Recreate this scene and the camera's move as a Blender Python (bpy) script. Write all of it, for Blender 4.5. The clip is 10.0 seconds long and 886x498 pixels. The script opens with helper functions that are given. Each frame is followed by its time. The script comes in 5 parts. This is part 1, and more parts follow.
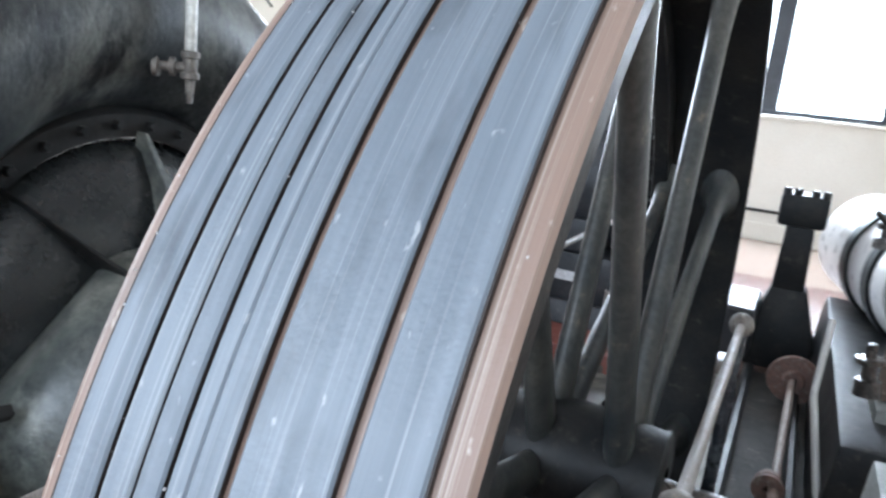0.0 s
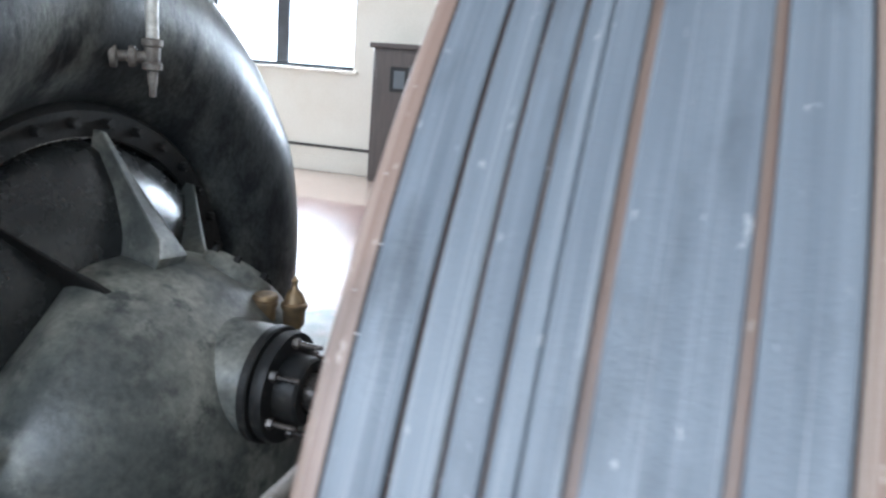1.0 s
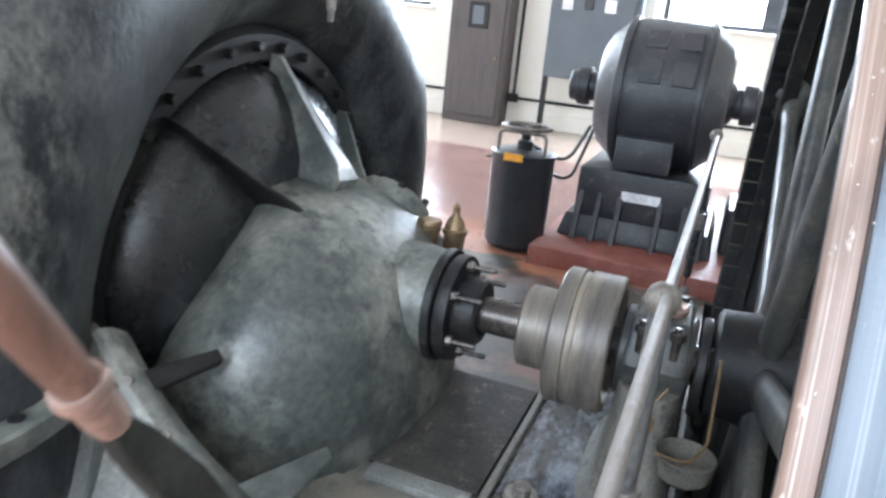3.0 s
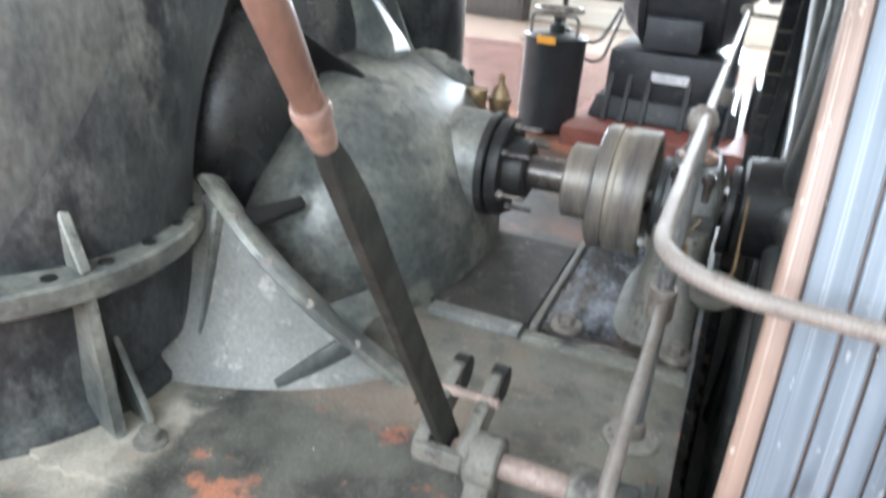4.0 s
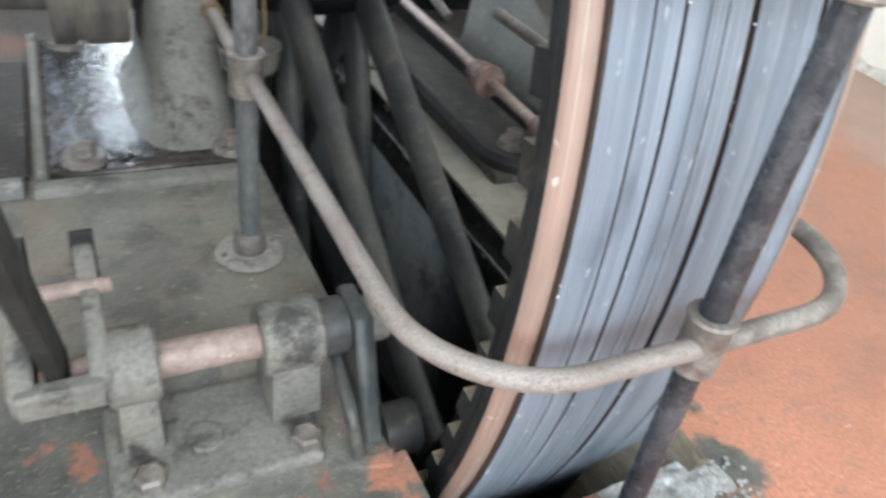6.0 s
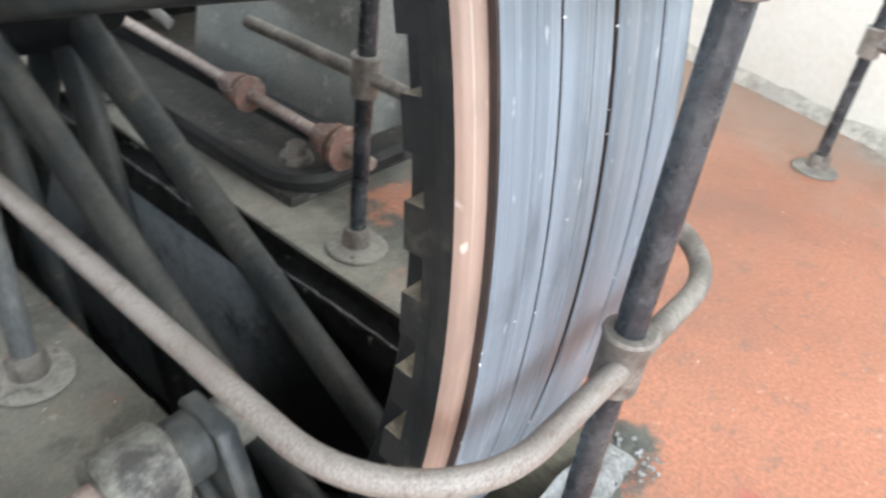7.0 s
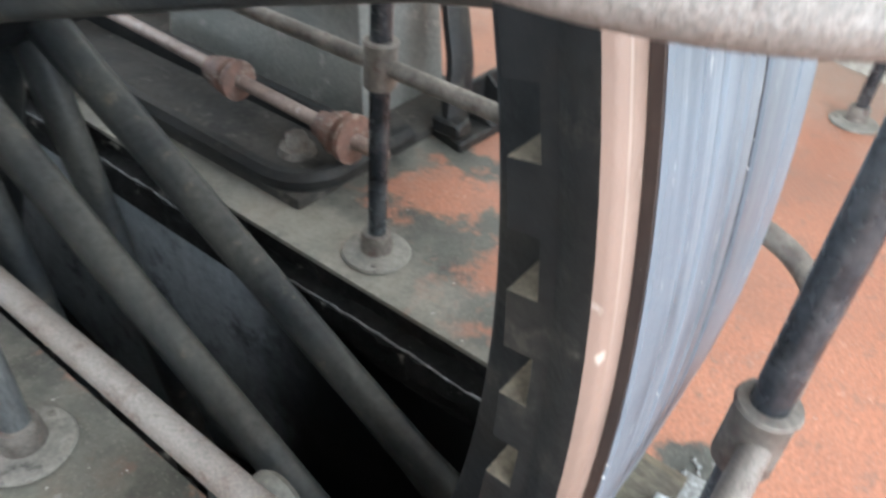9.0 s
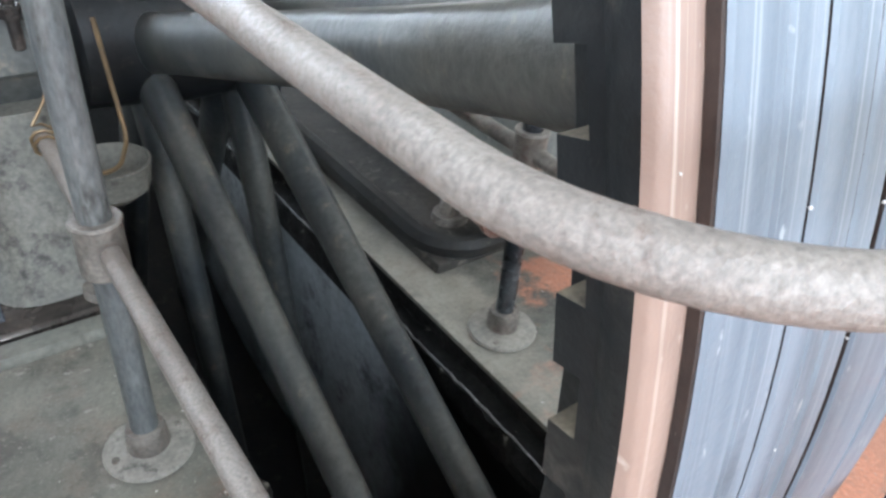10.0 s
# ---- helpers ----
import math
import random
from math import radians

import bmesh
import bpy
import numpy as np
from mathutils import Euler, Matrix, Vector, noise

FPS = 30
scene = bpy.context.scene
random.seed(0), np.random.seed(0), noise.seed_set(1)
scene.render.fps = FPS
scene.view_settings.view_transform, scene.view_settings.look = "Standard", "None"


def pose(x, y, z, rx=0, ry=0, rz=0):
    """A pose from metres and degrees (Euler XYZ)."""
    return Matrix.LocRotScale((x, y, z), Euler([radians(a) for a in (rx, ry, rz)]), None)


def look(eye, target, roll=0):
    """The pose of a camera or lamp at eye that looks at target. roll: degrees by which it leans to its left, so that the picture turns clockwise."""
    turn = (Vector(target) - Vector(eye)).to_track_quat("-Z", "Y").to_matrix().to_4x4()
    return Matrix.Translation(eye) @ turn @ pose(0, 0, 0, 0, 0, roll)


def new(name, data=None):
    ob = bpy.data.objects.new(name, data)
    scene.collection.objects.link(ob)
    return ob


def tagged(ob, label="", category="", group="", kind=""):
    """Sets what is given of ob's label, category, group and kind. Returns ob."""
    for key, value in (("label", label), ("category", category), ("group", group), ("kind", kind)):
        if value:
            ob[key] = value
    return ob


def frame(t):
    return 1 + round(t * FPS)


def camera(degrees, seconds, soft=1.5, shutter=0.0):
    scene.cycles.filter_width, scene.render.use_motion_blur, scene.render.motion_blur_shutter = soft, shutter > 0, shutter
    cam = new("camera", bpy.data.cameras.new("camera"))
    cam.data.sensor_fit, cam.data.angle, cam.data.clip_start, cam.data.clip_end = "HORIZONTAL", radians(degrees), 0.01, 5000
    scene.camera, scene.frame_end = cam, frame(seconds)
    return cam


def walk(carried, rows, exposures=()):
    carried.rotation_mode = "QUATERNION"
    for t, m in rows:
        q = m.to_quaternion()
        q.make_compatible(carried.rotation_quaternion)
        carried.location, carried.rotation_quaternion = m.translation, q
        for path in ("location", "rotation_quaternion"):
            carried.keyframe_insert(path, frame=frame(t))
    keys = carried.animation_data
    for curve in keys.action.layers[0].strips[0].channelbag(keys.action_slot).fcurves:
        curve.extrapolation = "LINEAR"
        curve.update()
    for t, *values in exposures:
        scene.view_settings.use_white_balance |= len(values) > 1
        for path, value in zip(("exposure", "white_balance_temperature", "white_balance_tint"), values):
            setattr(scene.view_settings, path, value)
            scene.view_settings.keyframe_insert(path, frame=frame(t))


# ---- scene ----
cam = camera(63.3, 10.0, soft=2.6, shutter=0.4)
PATH = [
    (0, (0.624, -1.954, 1.521), (-0.219, -0.197, 1.073), 6.1),
    (0.5, (0.487, -2.020, 1.497), (-0.157, -0.185, 1.031), 6.5),
    (1, (0.250, -1.986, 1.475), (-0.336, -0.128, 1.023), 4.7),
    (1.5, (0.042, -1.959, 1.442), (-0.480, -0.094, 0.943), 3.9),
    (2, (-0.138, -1.998, 1.429), (-0.565, -0.120, 0.891), 2.6),
    (2.5, (-0.171, -2.055, 1.409), (-0.708, -0.222, 0.816), 3.5),
    (2.7, (-0.151, -2.097, 1.406), (-0.762, -0.289, 0.806), 4.2),
    (3.8, (-0.136, -2.526, 1.348), (-0.830, -0.803, 0.606), 6.2),
    (4, (-0.133, -2.539, 1.309), (-0.789, -0.852, 0.459), 4.4),
    (4.5, (-0.159, -2.463, 1.164), (-0.589, -0.774, 0.183), 6.7),
    (5, (-0.264, -2.315, 1.071), (-0.368, -0.618, 0.017), 5.3),
    (5.5, (-0.398, -2.209, 1.005), (-0.058, -0.587, -0.114), 7.2),
    (5.7, (-0.473, -2.203, 1.022), (0.101, -0.657, -0.110), 8.9),
    (6.8, (-0.498, -1.977, 1.023), (0.744, -0.907, -0.123), 7.3),
    (7, (-0.494, -1.933, 1.020), (0.841, -0.955, -0.103), 7.8),
    (7.5, (-0.484, -1.833, 0.986), (0.991, -1.171, -0.191), 8.2),
    (8, (-0.438, -1.711, 0.931), (0.969, -1.150, -0.375), 8.5),
    (8.5, (-0.398, -1.705, 0.963), (0.950, -1.071, -0.372), 6.1),
    (9, (-0.387, -1.718, 1.005), (0.913, -0.834, -0.232), 5.4),
    (9.5, (-0.375, -1.764, 1.054), (0.796, -0.609, -0.083), 5.7),
    (10, (-0.324, -1.766, 1.055), (0.703, -0.482, -0.084), 5.0),
]
EXPOSURES = [(0, 0.22, 5750, 8), (1, 0.0, 5750, 8), (1.6, -0.18, 5750, 8), (2.2, 0.22, 5750, 8), (2.8, 0.54, 5800, 8), (3.8, 0.92, 6000, 7), (5, 0.94, 6150, 7), (5.7, 0.88, 6150, 7), (7, 1.0, 6200, 7), (7.5, 0.8, 6200, 7), (8.0, 0.78, 6200, 7), (9, 0.98, 6050, 7), (9.5, 1.1, 5950, 7), (10, 1.04, 5900, 7)]
walk(cam, [(t, look(eye, target, roll)) for t, eye, target, roll in PATH], EXPOSURES)

# ---- light ----
ZA = 0.44  # height of the shaft axis, which runs along x at y = 0
ZW = 0.468  # height of the wheel's centre
scene.view_settings.exposure = 0.0
world = bpy.data.worlds.new("world")
world.use_nodes = True
scene.world = world
sky = world.node_tree.nodes.new("ShaderNodeTexSky")
sky.sky_type, sky.sun_disc, sky.sun_elevation, sky.sun_rotation = "NISHITA", False, radians(40), radians(200)
world.node_tree.links.new(sky.outputs[0], world.node_tree.nodes["Background"].inputs[0])
world.node_tree.nodes["Background"].inputs[1].default_value = 0.15


def window_light(name, x, y, z, w, h, target, power, colour=(0.86, 0.93, 1.0)):
    d = bpy.data.lights.new(name, "AREA")
    d.shape, d.size, d.size_y, d.energy, d.color = "RECTANGLE", w, h, power, colour
    o = new(name, d)
    o.matrix_world = look((x, y, z), target)
    return o


window_light("window_light", -5.7, 7.8, 2.4, 2.3, 1.8, (-5.7, 0, 1.2), 400)
window_light("window_light", 0.05, 7.8, 2.4, 2.3, 1.8, (0.05, 0, 1.2), 430)
window_light("window_light", -1.9, -4.9, 2.6, 2.6, 2.0, (-1.9, 0, 1.2), 140)
window_light("window_light", 0.8, -4.9, 2.6, 2.0, 2.0, (0.8, 0, 1.2), 75)
window_light("window_light", -8.4, 1.0, 2.6, 2.6, 2.0, (0, 1.0, 1.0), 190)
window_light("window_light", -8.4, -3.0, 2.6, 2.6, 2.0, (0, -3.0, 1.0), 250)


# ---- materials ----
def surf(name, base, rough=0.5, metal=0.0, other=None, mask=(3.0, 0.5, 0.12), grain=(60.0, 0.25), bump=0.15, bscale=80.0, third=None, tmask=(9.0, 0.62, 0.06), stretch=(1, 1, 1), rvar=0.15, spec=0.5):
    """A worn surface: base and other mixed by a large noise, third in small marks, a fine grain and a relief."""
    m = bpy.data.materials.new(name)
    m.use_nodes = True
    nt = m.node_tree
    nodes, link = nt.nodes, nt.links.new
    b = nodes["Principled BSDF"]
    co = nodes.new("ShaderNodeTexCoord")
    mp = nodes.new("ShaderNodeMapping")
    mp.inputs["Scale"].default_value = stretch
    link(co.outputs["Object"], mp.inputs[0])

    def tex(scale, detail=6.0, r=0.6):
        n = nodes.new("ShaderNodeTexNoise")
        n.inputs["Scale"].default_value, n.inputs["Detail"].default_value, n.inputs["Roughness"].default_value = scale, detail, r
        link(mp.outputs[0], n.inputs["Vector"])
        return n.outputs["Fac"]

    def step(v, at, half):
        n = nodes.new("ShaderNodeMapRange")
        n.interpolation_type = "SMOOTHSTEP"
        n.inputs["From Min"].default_value, n.inputs["From Max"].default_value = at - half, at + half
        link(v, n.inputs["Value"])
        return n.outputs["Result"]

    def mix(f, a, c):
        n = nodes.new("ShaderNodeMix")
        n.data_type = "RGBA"
        link(f, n.inputs["Factor"])
        for v, k in ((a, "A"), (c, "B")):
            sock = [i for i in n.inputs if i.name == k and i.type == "RGBA"][0]
            if isinstance(v, tuple):
                sock.default_value = (*v, 1)
            else:
                link(v, sock)
        return [o for o in n.outputs if o.type == "RGBA"][0]

    big = tex(mask[0])
    col = mix(step(big, mask[1], mask[2]), base, other or tuple(c * 0.7 for c in base))
    if third:
        col = mix(step(tex(tmask[0], 8.0, 0.7), tmask[1], tmask[2]), col, third)
    g = tex(grain[0], 4.0)
    gm = nodes.new("ShaderNodeMapRange")
    gm.inputs["To Min"].default_value, gm.inputs["To Max"].default_value = 1 - grain[1], 1 + grain[1]
    gm.inputs["From Min"].default_value, gm.inputs["From Max"].default_value = 0.3, 0.7
    link(g, gm.inputs["Value"])
    hs = nodes.new("ShaderNodeHueSaturation")
    link(gm.outputs[0], hs.inputs["Value"])
    link(col, hs.inputs["Color"])
    link(hs.outputs[0], b.inputs["Base Color"])
    rm = nodes.new("ShaderNodeMapRange")
    rm.inputs["To Min"].default_value, rm.inputs["To Max"].default_value = max(0.05, rough - rvar), min(1, rough + rvar)
    link(tex(mask[0] * 2.7), rm.inputs["Value"])
    link(rm.outputs[0], b.inputs["Roughness"])
    b.inputs["Metallic"].default_value = metal
    b.inputs["Specular IOR Level"].default_value = spec
    if bump:
        bp = nodes.new("ShaderNodeBump")
        bp.inputs["Strength"].default_value, bp.inputs["Distance"].default_value = bump, 0.01
        link(tex(bscale, 5.0, 0.65), bp.inputs["Height"])
        link(bp.outputs[0], b.inputs["Normal"])
    return m


def wheel_surf(name, base, other, light, rough, along=1.6, across=90.0, amount=0.5):
    """Paint with streaks that run round the wheel."""
    m = surf(name, base, rough, 0.0, other)
    nt = m.node_tree
    nodes, link = nt.nodes, nt.links.new
    b = nodes["Principled BSDF"]
    co = nodes.new("ShaderNodeTexCoord")
    sp = nodes.new("ShaderNodeSeparateXYZ")
    link(co.outputs["Object"], sp.inputs[0])
    dz = nodes.new("ShaderNodeMath")
    dz.operation = "SUBTRACT"
    dz.inputs[1].default_value = ZW
    link(sp.outputs["Z"], dz.inputs[0])
    an = nodes.new("ShaderNodeMath")
    an.operation = "ARCTAN2"
    link(dz.outputs[0], an.inputs[0])
    my = nodes.new("ShaderNodeMath")
    my.operation = "MULTIPLY"
    my.inputs[1].default_value = -1.0
    link(sp.outputs["Y"], my.inputs[0])
    link(my.outputs[0], an.inputs[1])

    def streak(sx, sa, off, detail):
        cx = nodes.new("ShaderNodeCombineXYZ")
        for src, k, f in ((sp.outputs["X"], 0, sx), (an.outputs[0], 1, sa)):
            mu = nodes.new("ShaderNodeMath")
            mu.operation = "MULTIPLY"
            mu.inputs[1].default_value = f
            link(src, mu.inputs[0])
            link(mu.outputs[0], cx.inputs[k])
        cx.inputs[2].default_value = off
        n = nodes.new("ShaderNodeTexNoise")
        n.inputs["Scale"].default_value, n.inputs["Detail"].default_value = 1.0, detail
        link(cx.outputs[0], n.inputs["Vector"])
        return n.outputs["Fac"]

    def ramp(v, a, c):
        n = nodes.new("ShaderNodeMapRange")
        n.inputs["From Min"].default_value, n.inputs["From Max"].default_value = a, c
        link(v, n.inputs["Value"])
        return n.outputs["Result"]

    def mix(f, a, c):
        n = nodes.new("ShaderNodeMix")
        n.data_type = "RGBA"
        link(f, n.inputs["Factor"])
        for v, k in ((a, "A"), (c, "B")):
            sock = [i for i in n.inputs if i.name == k and i.type == "RGBA"][0]
            if isinstance(v, tuple):
                sock.default_value = (*v, 1)
            else:
                link(v, sock)
        return [o for o in n.outputs if o.type == "RGBA"][0]

    col = mix(ramp(streak(across * 0.45, along, 3.0, 5.0), 0.35, 0.68), base, other)
    col = mix(ramp(streak(across * 2.2, along * 0.8, 7.0, 4.0), 0.56, 0.75), col, light)
    col = mix(ramp(streak(14.0, 7.0, 11.0, 7.0), 0.55, 0.78), col, tuple(c * 0.5 for c in base))
    col = mix(ramp(streak(60.0, 40.0, 15.0, 6.0), 0.66, 0.72), col, light)
    link(col, b.inputs["Base Color"])
    return m


BELT = wheel_surf("grey_belt_paint", (0.115, 0.138, 0.166), (0.185, 0.213, 0.245), (0.32, 0.34, 0.36), 0.42)
RUST_LIP = wheel_surf("worn_rust_rim", (0.29, 0.205, 0.165), (0.2, 0.132, 0.102), (0.44, 0.37, 0.315), 0.4)
LEATHER = surf("brown_belt_edge", (0.034, 0.021, 0.016), 0.6, 0, (0.02, 0.014, 0.012), third=(0.3, 0.26, 0.22), tmask=(55, 0.71, 0.02))
IRON = surf("black_iron", (0.011, 0.012, 0.013), 0.45, 0, (0.022, 0.021, 0.019), (5, 0.55, 0.15), third=(0.06, 0.054, 0.045), tmask=(14, 0.64, 0.08), spec=0.28)
ARM = surf("dusty_wheel_iron", (0.03, 0.034, 0.036), 0.36, 0, (0.07, 0.07, 0.063), (4, 0.5, 0.15), third=(0.14, 0.12, 0.09), tmask=(16, 0.65, 0.07), spec=0.3)
PUMP = surf("worn_dark_grey_paint", (0.07, 0.077, 0.072), 0.36, 0, (0.23, 0.23, 0.197), (3.0, 0.54, 0.15), (38, 0.28), 0.25, 36, third=(0.055, 0.06, 0.057), tmask=(9, 0.57, 0.08))
PUMP_DARK = surf("black_casing_paint", (0.008, 0.009, 0.0095), 0.46, 0, (0.02, 0.019, 0.018), (3, 0.5, 0.15), (90, 0.25), 0.2, 45, third=(0.07, 0.068, 0.058), tmask=(12, 0.7, 0.05), spec=0.2)
COVER = surf("glossy_dark_grey_cover", (0.013, 0.0145, 0.015), 0.26, 0, (0.028, 0.029, 0.027), (4, 0.55, 0.15), (70, 0.25), 0.15, 40, third=(0.015, 0.016, 0.017), tmask=(7, 0.57, 0.08), spec=0.5)
BED = surf("oily_brown_bed_plate", (0.045, 0.04, 0.034), 0.8, 0, (0.028, 0.026, 0.023), (6, 0.5, 0.15), (60, 0.3), 0.3, 40, third=(0.1, 0.09, 0.075), tmask=(15, 0.62, 0.06))
VOLUTE = surf("worn_black_grey_casing", (0.04, 0.044, 0.045), 0.36, 0, (0.125, 0.128, 0.115), (2.6, 0.55, 0.13), (70, 0.35), 0.25, 45, third=(0.016, 0.018, 0.02), tmask=(6, 0.54, 0.1), stretch=(1, 1, 0.55), spec=0.3)
# The worn casing paint again, its colour lightened for the front light here.
OUTLET = surf("worn_grey_casing_lit_tone", (0.06, 0.066, 0.067), 0.38, 0, (0.145, 0.148, 0.134), (3.2, 0.53, 0.16), (60, 0.3), 0.25, 40, third=(0.04, 0.045, 0.046), tmask=(7, 0.58, 0.1), stretch=(1, 1, 0.45))
SKIRT = surf("dusty_grey_paint", (0.19, 0.19, 0.175), 0.6, 0, (0.14, 0.145, 0.135), (4, 0.5, 0.15), (80, 0.2), 0.2, 40, third=(0.33, 0.32, 0.29), tmask=(13, 0.64, 0.08))
POST = surf("dark_galvanised_pipe", (0.032, 0.036, 0.042), 0.26, 0.3, (0.08, 0.087, 0.093), (9, 0.54, 0.1), (120, 0.25), 0.12, 120, third=(0.02, 0.02, 0.02), tmask=(22, 0.6, 0.08))
POST_GREY = surf("weathered_galvanised_pipe", (0.115, 0.122, 0.122), 0.42, 0.2, (0.19, 0.195, 0.188), (9, 0.52, 0.12), (140, 0.3), 0.15, 120, third=(0.06, 0.06, 0.055), tmask=(22, 0.6, 0.08), stretch=(1, 1, 0.35))
RAIL = surf("rusty_galvanised_rail", (0.195, 0.168, 0.148), 0.46, 0.1, (0.245, 0.22, 0.198), (12, 0.5, 0.2), (320, 0.3), 0.3, 260, third=(0.145, 0.108, 0.09), tmask=(48, 0.6, 0.1))
FLANGE = surf("dusty_floor_flange", (0.27, 0.255, 0.225), 0.65, 0.1, (0.19, 0.18, 0.16), (14, 0.5, 0.15), (120, 0.2), 0.2, 90, third=(0.11, 0.10, 0.09), tmask=(26, 0.62, 0.06))
FITTING = surf("grey_pipe_fitting", (0.13, 0.115, 0.10), 0.55, 0.2, (0.22, 0.2, 0.175), (16, 0.5, 0.12), (140, 0.3), 0.25, 110, third=(0.09, 0.06, 0.05), tmask=(35, 0.6, 0.08))
STEEL = surf("dull_turned_steel", (0.27, 0.235, 0.185), 0.45, 0.3, (0.13, 0.117, 0.103), (2.4, 0.5, 0.16), (60, 0.15), 0.08, 60, third=(0.07, 0.066, 0.064), tmask=(3, 0.57, 0.14), stretch=(6, 0.7, 0.7))
GREASY = surf("greasy_dark_steel", (0.05, 0.045, 0.042), 0.28, 0.5, (0.10, 0.085, 0.075), (8, 0.5, 0.12), third=(0.18, 0.14, 0.11), tmask=(18, 0.64, 0.06))
CASTING = surf("dusty_grey_casting", (0.125, 0.122, 0.106), 0.65, 0, (0.165, 0.158, 0.135), (6, 0.5, 0.15), (100, 0.25), 0.3, 60, third=(0.04, 0.038, 0.034), tmask=(11, 0.58, 0.08))
LEVER = surf("worn_black_bar", (0.017, 0.0185, 0.016), 0.68, 0.0, (0.032, 0.034, 0.029), (12, 0.5, 0.12), third=(0.22, 0.2, 0.17), tmask=(26, 0.69, 0.03), spec=0.25)
WOOD = surf("brown_handle_wood", (0.115, 0.065, 0.048), 0.32, 0, (0.16, 0.09, 0.066), (14, 0.5, 0.2), (90, 0.2), 0.08, 90, stretch=(1, 1, 0.25))
CHEST = surf("tan_rusty_casting", (0.2, 0.155, 0.12), 0.6, 0.1, (0.13, 0.095, 0.075), (7, 0.5, 0.15), (80, 0.25), 0.25, 60, third=(0.3, 0.25, 0.2), tmask=(18, 0.6, 0.07))
COPPER = surf("dull_copper", (0.32, 0.215, 0.17), 0.45, 0.3, (0.24, 0.16, 0.13), (20, 0.5, 0.15))
BRASS = surf("dirty_brass", (0.27, 0.185, 0.1), 0.45, 0.6, (0.16, 0.115, 0.07), (30, 0.5, 0.15))
PINK_ROD = surf("dusty_rust_rod", (0.28, 0.215, 0.185), 0.6, 0.1, (0.22, 0.165, 0.14), (20, 0.5, 0.15), third=(0.45, 0.4, 0.36), tmask=(40, 0.62, 0.06))
RED_RUST = surf("red_rusty_iron", (0.19, 0.105, 0.08), 0.65, 0.1, (0.13, 0.085, 0.07), (20, 0.5, 0.15), third=(0.32, 0.26, 0.22), tmask=(40, 0.6, 0.08))
WALL = surf("cream_wall_paint", (0.72, 0.69, 0.62), 0.75, 0, (0.66, 0.62, 0.54), (0.9, 0.55, 0.2), (40, 0.05), 0.06, 60)
WALL_RIGHT = surf("white_wall_plaster", (0.69, 0.665, 0.605), 0.75, 0, (0.63, 0.595, 0.53), (1.3, 0.55, 0.2), (40, 0.05), 0.12, 30)
DIRTY_BASE = surf("stained_wall_foot", (0.36, 0.34, 0.3), 0.85, 0, (0.5, 0.47, 0.415), (7, 0.5, 0.15), (50, 0.12), 0.15, 35, third=(0.24, 0.22, 0.19), tmask=(12, 0.58, 0.1))
CEILING = surf("white_ceiling_paint", (0.62, 0.61, 0.58), 0.8)
WINFRAME = surf("dark_window_frame", (0.05, 0.055, 0.065), 0.5)
CONCRETE = surf("oily_concrete", (0.19, 0.188, 0.16), 0.68, 0, (0.12, 0.118, 0.1), (3.2, 0.5, 0.14), (70, 0.2), 0.3, 45, third=(0.05, 0.05, 0.045), tmask=(5.5, 0.58, 0.08))
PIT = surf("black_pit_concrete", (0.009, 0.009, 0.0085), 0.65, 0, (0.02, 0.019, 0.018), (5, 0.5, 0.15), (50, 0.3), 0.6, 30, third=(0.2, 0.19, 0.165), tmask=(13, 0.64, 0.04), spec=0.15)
PIT_BLUE = surf("blue_grey_pit_wall", (0.4, 0.435, 0.455), 0.6, 0, (0.27, 0.295, 0.31), (2.2, 0.5, 0.2), (40, 0.2), 0.2, 20, third=(0.1, 0.105, 0.11), tmask=(6, 0.6, 0.1))


def blacken_end(m, y, half):
    """The lining is black from its end up to about y, with a ragged border."""
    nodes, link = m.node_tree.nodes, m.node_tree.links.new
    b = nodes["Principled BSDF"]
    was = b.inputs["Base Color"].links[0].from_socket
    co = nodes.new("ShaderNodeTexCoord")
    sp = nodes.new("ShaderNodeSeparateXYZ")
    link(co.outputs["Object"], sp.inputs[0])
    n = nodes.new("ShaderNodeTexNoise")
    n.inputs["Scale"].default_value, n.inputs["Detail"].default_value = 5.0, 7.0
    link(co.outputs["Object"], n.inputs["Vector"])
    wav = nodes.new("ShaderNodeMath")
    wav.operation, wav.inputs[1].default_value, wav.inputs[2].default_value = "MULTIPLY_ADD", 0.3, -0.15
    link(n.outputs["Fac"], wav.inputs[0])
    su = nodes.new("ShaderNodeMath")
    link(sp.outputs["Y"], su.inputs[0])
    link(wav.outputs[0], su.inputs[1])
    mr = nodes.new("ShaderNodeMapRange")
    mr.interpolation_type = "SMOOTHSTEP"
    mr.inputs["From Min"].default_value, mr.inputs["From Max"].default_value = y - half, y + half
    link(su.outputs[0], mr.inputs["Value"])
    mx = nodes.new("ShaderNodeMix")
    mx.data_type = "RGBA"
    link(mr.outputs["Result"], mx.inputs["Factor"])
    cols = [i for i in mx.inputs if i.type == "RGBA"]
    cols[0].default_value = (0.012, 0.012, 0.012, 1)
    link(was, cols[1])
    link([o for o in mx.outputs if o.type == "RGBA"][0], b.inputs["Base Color"])


